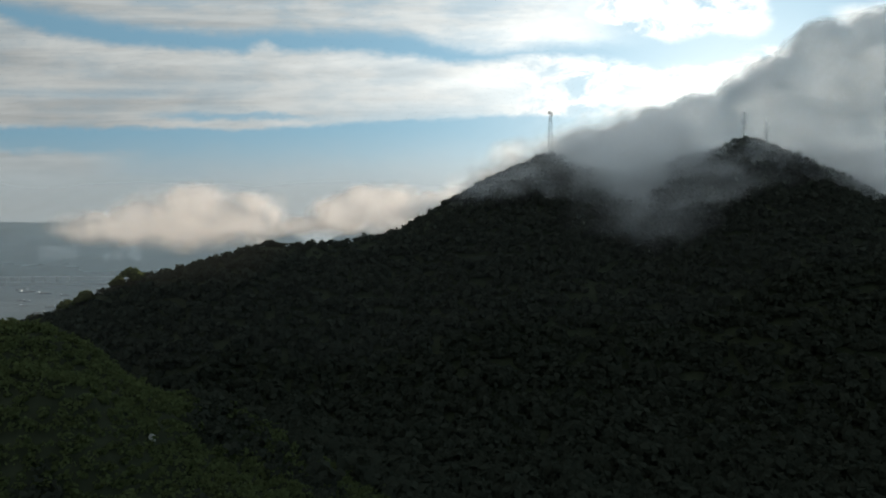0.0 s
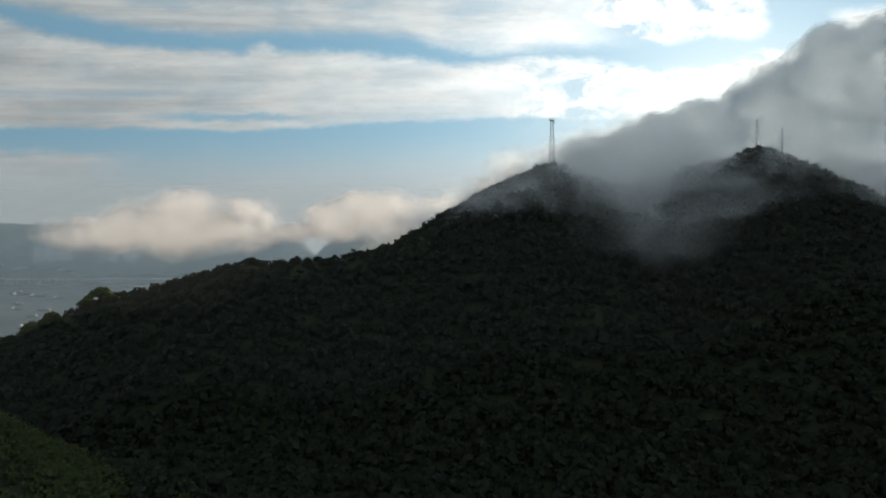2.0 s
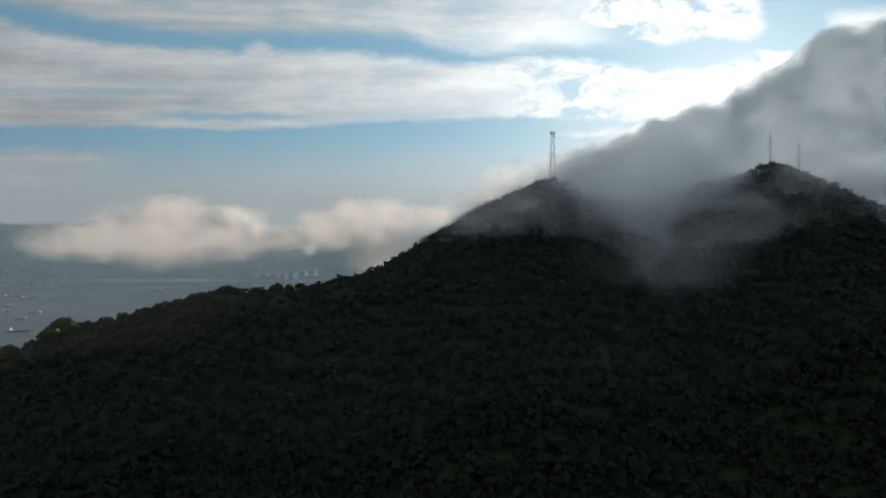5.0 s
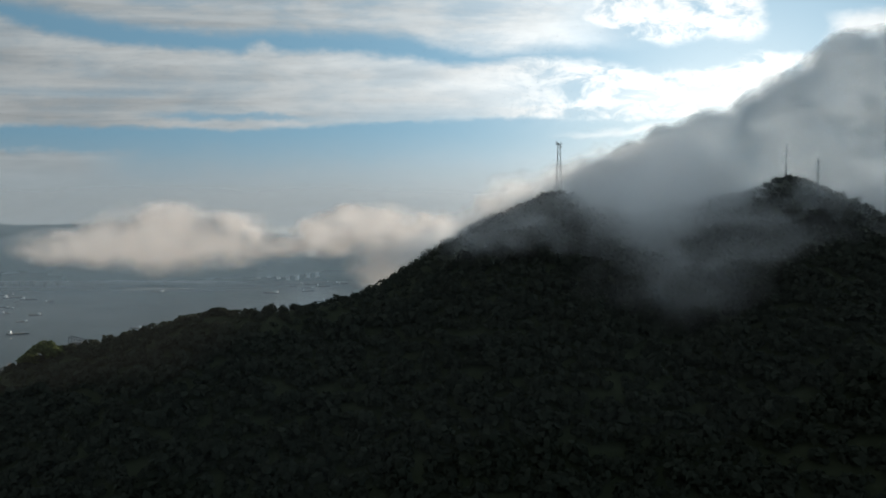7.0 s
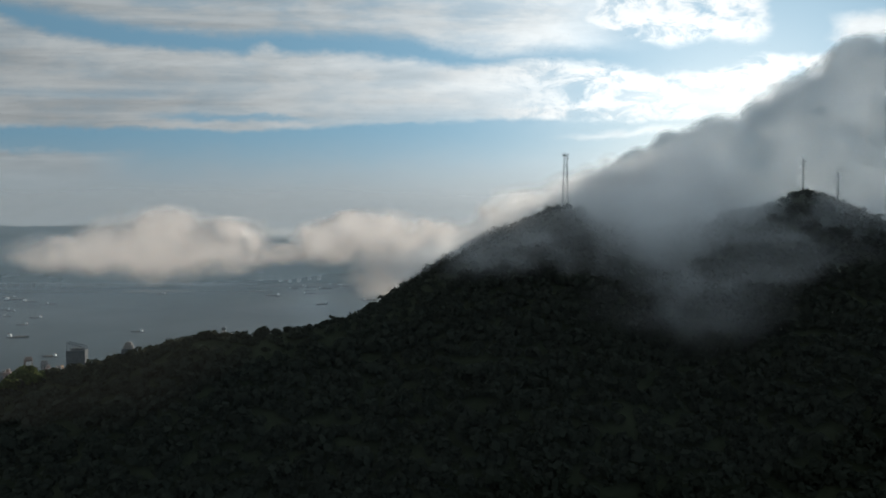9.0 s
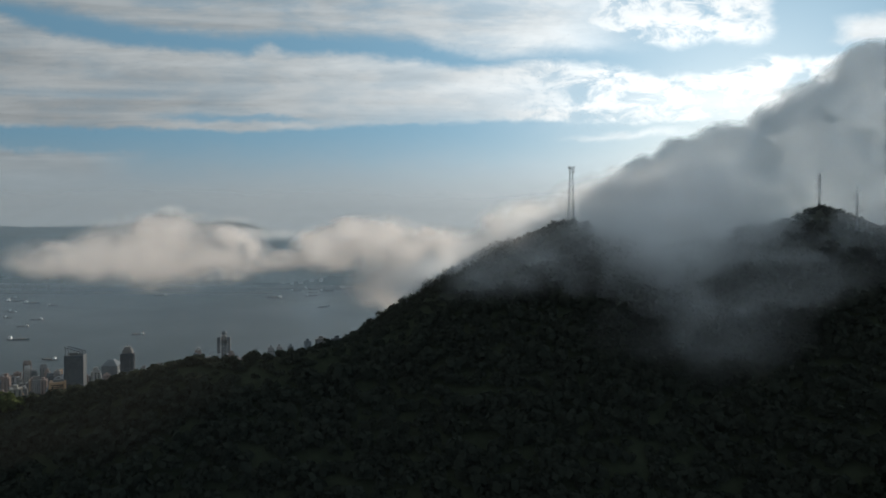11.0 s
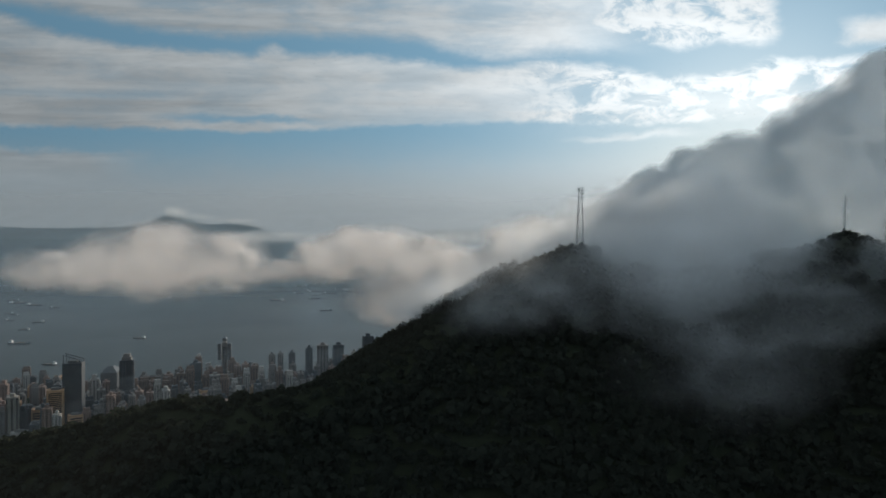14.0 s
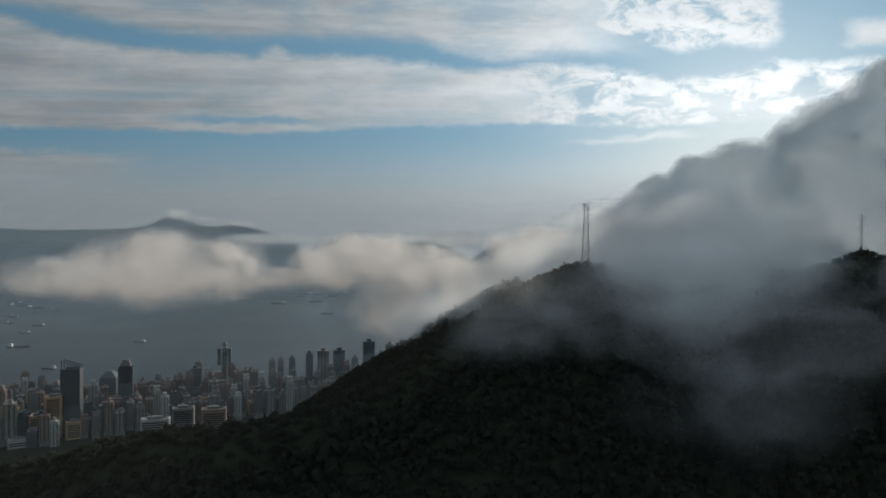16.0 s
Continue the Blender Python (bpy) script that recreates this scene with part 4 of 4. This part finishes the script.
def crowned_tower(x, y, w, h, label):
    base = apartment_tower(w, w, h * 0.86, DARK_WALL, 4, label)
    bm = bmesh.new()
    box(bm, -w * 0.38, w * 0.38, -w * 0.38, w * 0.38, h * 0.86, h * 0.93)
    box(bm, -w * 0.26, w * 0.26, -w * 0.26, w * 0.26, h * 0.93, h * 0.98)
    part("stepped_crown", bm, WALLS[2], base)
    bm = bmesh.new()
    rod(bm, (0, 0, h * 0.98), (0, 0, h + 3), 0.8, 0.3, 6)
    part("spire", bm, STEEL, base)
    stands(base, x, y, 20)


LANDMARKS = [(-476, 1512), (-598, 1332), (-622, 1208), (-668, 1440), (-672, 1262)]
sphere_tower(-476, 1512, 107)
crowned_tower(-600, 1332, 22, 107, "tall dark apartment tower with a stepped crown")
gabled_tower(-686, 1440, 31, 59)
slab = office_slab(27, 18, 110, DARK_WALL, "tall dark office slab with a slanting roof frame", 3.4)
bm = bmesh.new()
for k in range(7):
    for side in (-8, 8):
        rod(bm, (-13.5 + k * 4.5, side, 112), (-13.5 + k * 4.5, side, 126 - k * 1.5), 0.6, sides=4)
for side in (-8, 8):
    rod(bm, (-15, side, 126.5), (15, side, 116.5), 0.8, sides=4)
part("roof_frame", bm, STEEL, slab, "slanting steel roof frame")
stands(slab, -630, 1208, 14)
stands(office_slab(22, 18, 68, WALLS[5], "sunlit orange slab block with white parapet", 3.2), -650, 1190, 24)
MORE = [(-378, 1530, 11, 68, 2), (-360, 1532, 10, 70, 2), (-336, 1536, 11, 71, 6), (-297, 1530, 12, 83, 6), (-266, 1525, 21, 90, 2), (-234, 1540, 21, 89, 6),
        (-201, 1550, 11, 72, 0), (-169, 1540, 21, 109, 6), (-125, 1560, 15, 100, 2), (-504, 1420, 19, 70, 6), (-425, 1440, 12, 61, 1), (-410, 1446, 12, 63, 1),
        (-391, 1440, 12, 61, 4), (-450, 1380, 18, 54, 2), (-550, 1400, 14, 50, 1), (-529, 1410, 15, 50, 4), (-696, 1150, 15, 66, 0), (-716, 1158, 12, 52, 1),
        (-640, 1150, 12, 48, 1), (-622, 1146, 10, 40, 3)]
LANDMARKS += [(-650, 1190), (-439, 1100), (-364, 1140), (-417, 1150)]
for x, y, w, top, c, words in ((-439, 1100, 38, 70, 3, "low white institution block with stepped wings"), (-364, 1140, 34, 76, 1, "pink mid-rise block on the foot of the hill"),
                               (-417, 1150, 30, 74, 2, "grey mid-rise block with rows of windows")):
    stands(office_slab(w, 16, max(16, top - 6 - float(height(x, y))), WALLS[c], words, 3.4), x, y, 16)
for x, y, w, h, c in MORE:
    LANDMARKS.append((x, y))
    stands(apartment_tower(w, w * 0.85, h, DARK_WALL if c == 6 else WALLS[c], 3 if w > 18 else 2,
                           ("beige", "pink", "grey", "white", "brown", "orange", "dark")[c] + " high-rise apartment tower of the waterfront town"), x, y, 14 + (x * 7 + y) % 13)

rng = np.random.RandomState(77)
kinds = []
for k in range(14):
    wall = WALLS[(0, 2, 1, 2, 4, 0, 2, 1, 3, 2, 0, 5, 3, 4)[k]] if k % 5 else DARK_WALL
    tone = ("grey" if wall is WALLS[2] else "beige" if wall is WALLS[0] else "pink" if wall is WALLS[1] else "white" if wall is WALLS[3]
            else "brown" if wall is WALLS[4] else "orange" if wall is WALLS[5] else "dark")
    if k < 9:
        kinds.append((apartment_tower(rng.uniform(9, 14), rng.uniform(9, 13), (36, 46, 52, 40, 56, 42, 48, 34, 60)[k], wall, rng.randint(2, 4),
                                      f"{tone} high-rise apartment tower with projecting bays", crown=rng.choice([0, 4])), 0))
    else:
        kinds.append((office_slab(rng.uniform(16, 26), rng.uniform(11, 14), (18, 24, 28, 14, 32)[k - 9], wall,
                                  f"{tone} mid-rise block with rows of windows"), 1))
placed, first = list(LANDMARKS), set()
for row in range(24):
    for col in range(54):
        x = -1050 + col * 18 + rng.uniform(-5, 5)
        y = 1050 + row * 23 + rng.uniform(-6, 6)
        if y < 1010 + (x + 900) * 0.55 or x < -0.74 * (y - 80):
            continue
        if height(x, y) > 16 or y > 1630 + 0.16 * x + 30 * math.sin(x / 210.0):
            continue
        if any(math.hypot(x - a, y - b) < 16 for a, b in placed) or rng.rand() < 0.10:
            continue
        if x < -640 and y > 1330 and rng.rand() < 0.6:
            continue
        low = rng.rand() < (0.55 if y < 1140 else 0.20 if y < 1340 or x > -560 else 0.5)
        k = rng.randint(9, 14) if low else rng.randint(0, 9)
        base = kinds[k][0]
        m = pose(x, y, float(height(x, y)) - 0.5, 0, 0, rng.choice([0, 90]) + 26 + rng.uniform(-12, 12))
        placed.append((x, y))
        if k not in first:
            first.add(k)
            base.matrix_basis = m
        else:
            copy_thing(base, m @ Matrix.Diagonal((1, 1, rng.uniform(0.75, 1.1) * (1 if y < 1300 or x > -560 else 0.72), 1)))
for k, (base, _) in enumerate(kinds):
    if k not in first:
        base.matrix_basis = pose(-500 - 30 * k, 1110, 5.5, 0, 0, 14)


# pale blocks on the far shore
def far_block(w, d, h):
    base = new("far_apartment_block")
    bm = bmesh.new()
    box(bm, -w / 2, w / 2, -d / 2, d / 2, -30, h)
    part("wall", bm, WHITE_PAINT, base)
    bm = bmesh.new()
    for k in range(1, 5):
        box(bm, -w / 2 - 0.4, w / 2 + 0.4, -d / 2 - 0.4, d / 2 + 0.4, h * k / 5 - 1.2, h * k / 5)
    tagged(part("window_rows", bm, GLASS, base), kind="stuff")
    bm = bmesh.new()
    box(bm, -w / 4, w / 4, -d / 4, d / 4, h, h + 6)
    part("roof_house", bm, WALLS[3], base)
    return tagged(base, "pale high-rise block across the hazy bay", "building", "pale blocks across the bay")


def hill_z(x, y):
    k = min(max((y - 4060) / 700, 0), 1)
    return float(ridge_line(x)) * (0.05 + 0.95 * k ** 1.3)


block = far_block(24, 18, 70)
sites = [(-2660 + k * 30, 4330 + (k % 3) * 14) for k in range(8)] + [(-2200 + k * 42, 4270 + (k * 37) % 60) for k in range(6)]
sites += [(-1120 + k * 60, 4130 + (k * 31) % 40) for k in range(7)]
for k, (x, y) in enumerate(sites):
    m = pose(x, y, hill_z(x, y), 0, 0, rng.uniform(-20, 20)) @ Matrix.Diagonal((1, 1, rng.uniform(0.5, 1.1) * (0.5 if x > -1300 else 1), 1))
    if k:
        copy_thing(block, m)
    else:
        block.matrix_basis = m


# ---------------------------------------------------------------- ships
HULL = material("ship_hull_paint", (0.05, 0.06, 0.07), (0.11, 0.11, 0.11), 0.2, 0.6)
HULL_RED = material("ship_bottom_paint", (0.16, 0.05, 0.04), (0.24, 0.08, 0.06), 0.2, 0.7)
DECK = material("ship_deck", (0.16, 0.13, 0.10), (0.26, 0.22, 0.18), 0.3, 0.8)


def cargo_ship(length, cabin, label):
    """A small coaster: flared hull, hatch covers, wheelhouse aft, masts."""
    base = new("ship")
    L, B = length, length * 0.17
    bm = bmesh.new()
    rings = []
    for k in range(13):
        t = k / 12
        wide = B / 2 * (min(1, (1 - t) * 3.2) ** 0.6 if t > 0.6 else min(1, 0.75 + t * 1.2))
        sheer = L * (0.045 + 0.035 * max(0, t - 0.6) * 2.5)
        x = (t - 0.5) * L
        rings.append([bm.verts.new(c) for c in ((x, -wide, sheer), (x, -wide * 0.8, -1), (x, wide * 0.8, -1), (x, wide, sheer))])
    for a, b in zip(rings, rings[1:]):
        for j in range(4):
            bm.faces.new((a[j], b[j], b[(j + 1) % 4], a[(j + 1) % 4]))
    bm.faces.new(rings[0])
    bm.faces.new(rings[-1][::-1])
    bm.normal_update()
    part("hull", bm, HULL, base)
    for k in range(3):
        bm = bmesh.new()
        x = -L * 0.14 + k * L * 0.17
        box(bm, x, x + L * 0.14, -B * 0.33, B * 0.33, L * 0.045, L * 0.075)
        part("hatch_cover", bm, DECK, base)
    bm = bmesh.new()
    x = -L * 0.42
    box(bm, x, x + L * 0.15, -B * 0.42, B * 0.42, L * 0.045, L * (0.045 + cabin))
    part("deckhouse", bm, WHITE_PAINT, base, "white deckhouse")
    bm = bmesh.new()
    box(bm, x + L * 0.03, x + L * 0.13, -B * 0.48, B * 0.48, L * (0.045 + cabin), L * (0.085 + cabin))
    part("wheelhouse", bm, WHITE_PAINT, base, "white wheelhouse")
    bm = bmesh.new()
    rod(bm, (x + L * 0.02, 0, L * (0.045 + cabin)), (x + L * 0.02, 0, L * (0.12 + cabin)), L * 0.018, sides=8)
    part("funnel", bm, HULL_RED, base)
    for xx, hh in ((-L * 0.3, 0.26), (L * 0.08, 0.24), (L * 0.40, 0.18)):
        bm = bmesh.new()
        rod(bm, (xx, 0, L * 0.05), (xx, 0, L * hh), L * 0.008, L * 0.004, 6)
        part("mast", bm, STEEL, base)
    return tagged(base, label, "ship", "ships at anchor")


ships = [cargo_ship(62, 0.10, "dark-hulled cargo ship with white deckhouse at anchor"), cargo_ship(42, 0.13, "small dark coaster at anchor in the bay"),
         cargo_ship(80, 0.08, "long dark-hulled cargo ship lying at anchor")]
ANCHORED = [(-2083, 3230), (-1862, 3040), (-1716, 2954), (-1637, 2541), (-1501, 2496), (-1437, 2318), (-1280, 2051), (-1004, 1751), (-971, 2165),
            (-1775, 2741), (-1729, 2705), (-837, 3334), (-823, 3726), (-822, 3866), (-759, 3830), (-706, 3627), (-678, 3445), (-650, 3726),
            (-684, 4020), (-621, 3980), (-629, 3941), (-560, 3900), (-333, 3132), (-1441, 3417), (-523, 2954), (-2200, 3100), (-1985, 3120)]
used = set()
for k, (x, y) in enumerate(ANCHORED):
    j = 0 if k in (2, 6) else (1 if y < 2750 else 2 if k % 3 else 0)
    m = pose(x, y, 0, 0, 0, rng.choice([0, 180]) + rng.uniform(-28, 28))
    if j in used:
        copy_thing(ships[j], m @ Matrix.Diagonal((*[rng.uniform(0.8, 1.1)] * 3, 1)))
    else:
        used.add(j)
        ships[j].matrix_basis = m
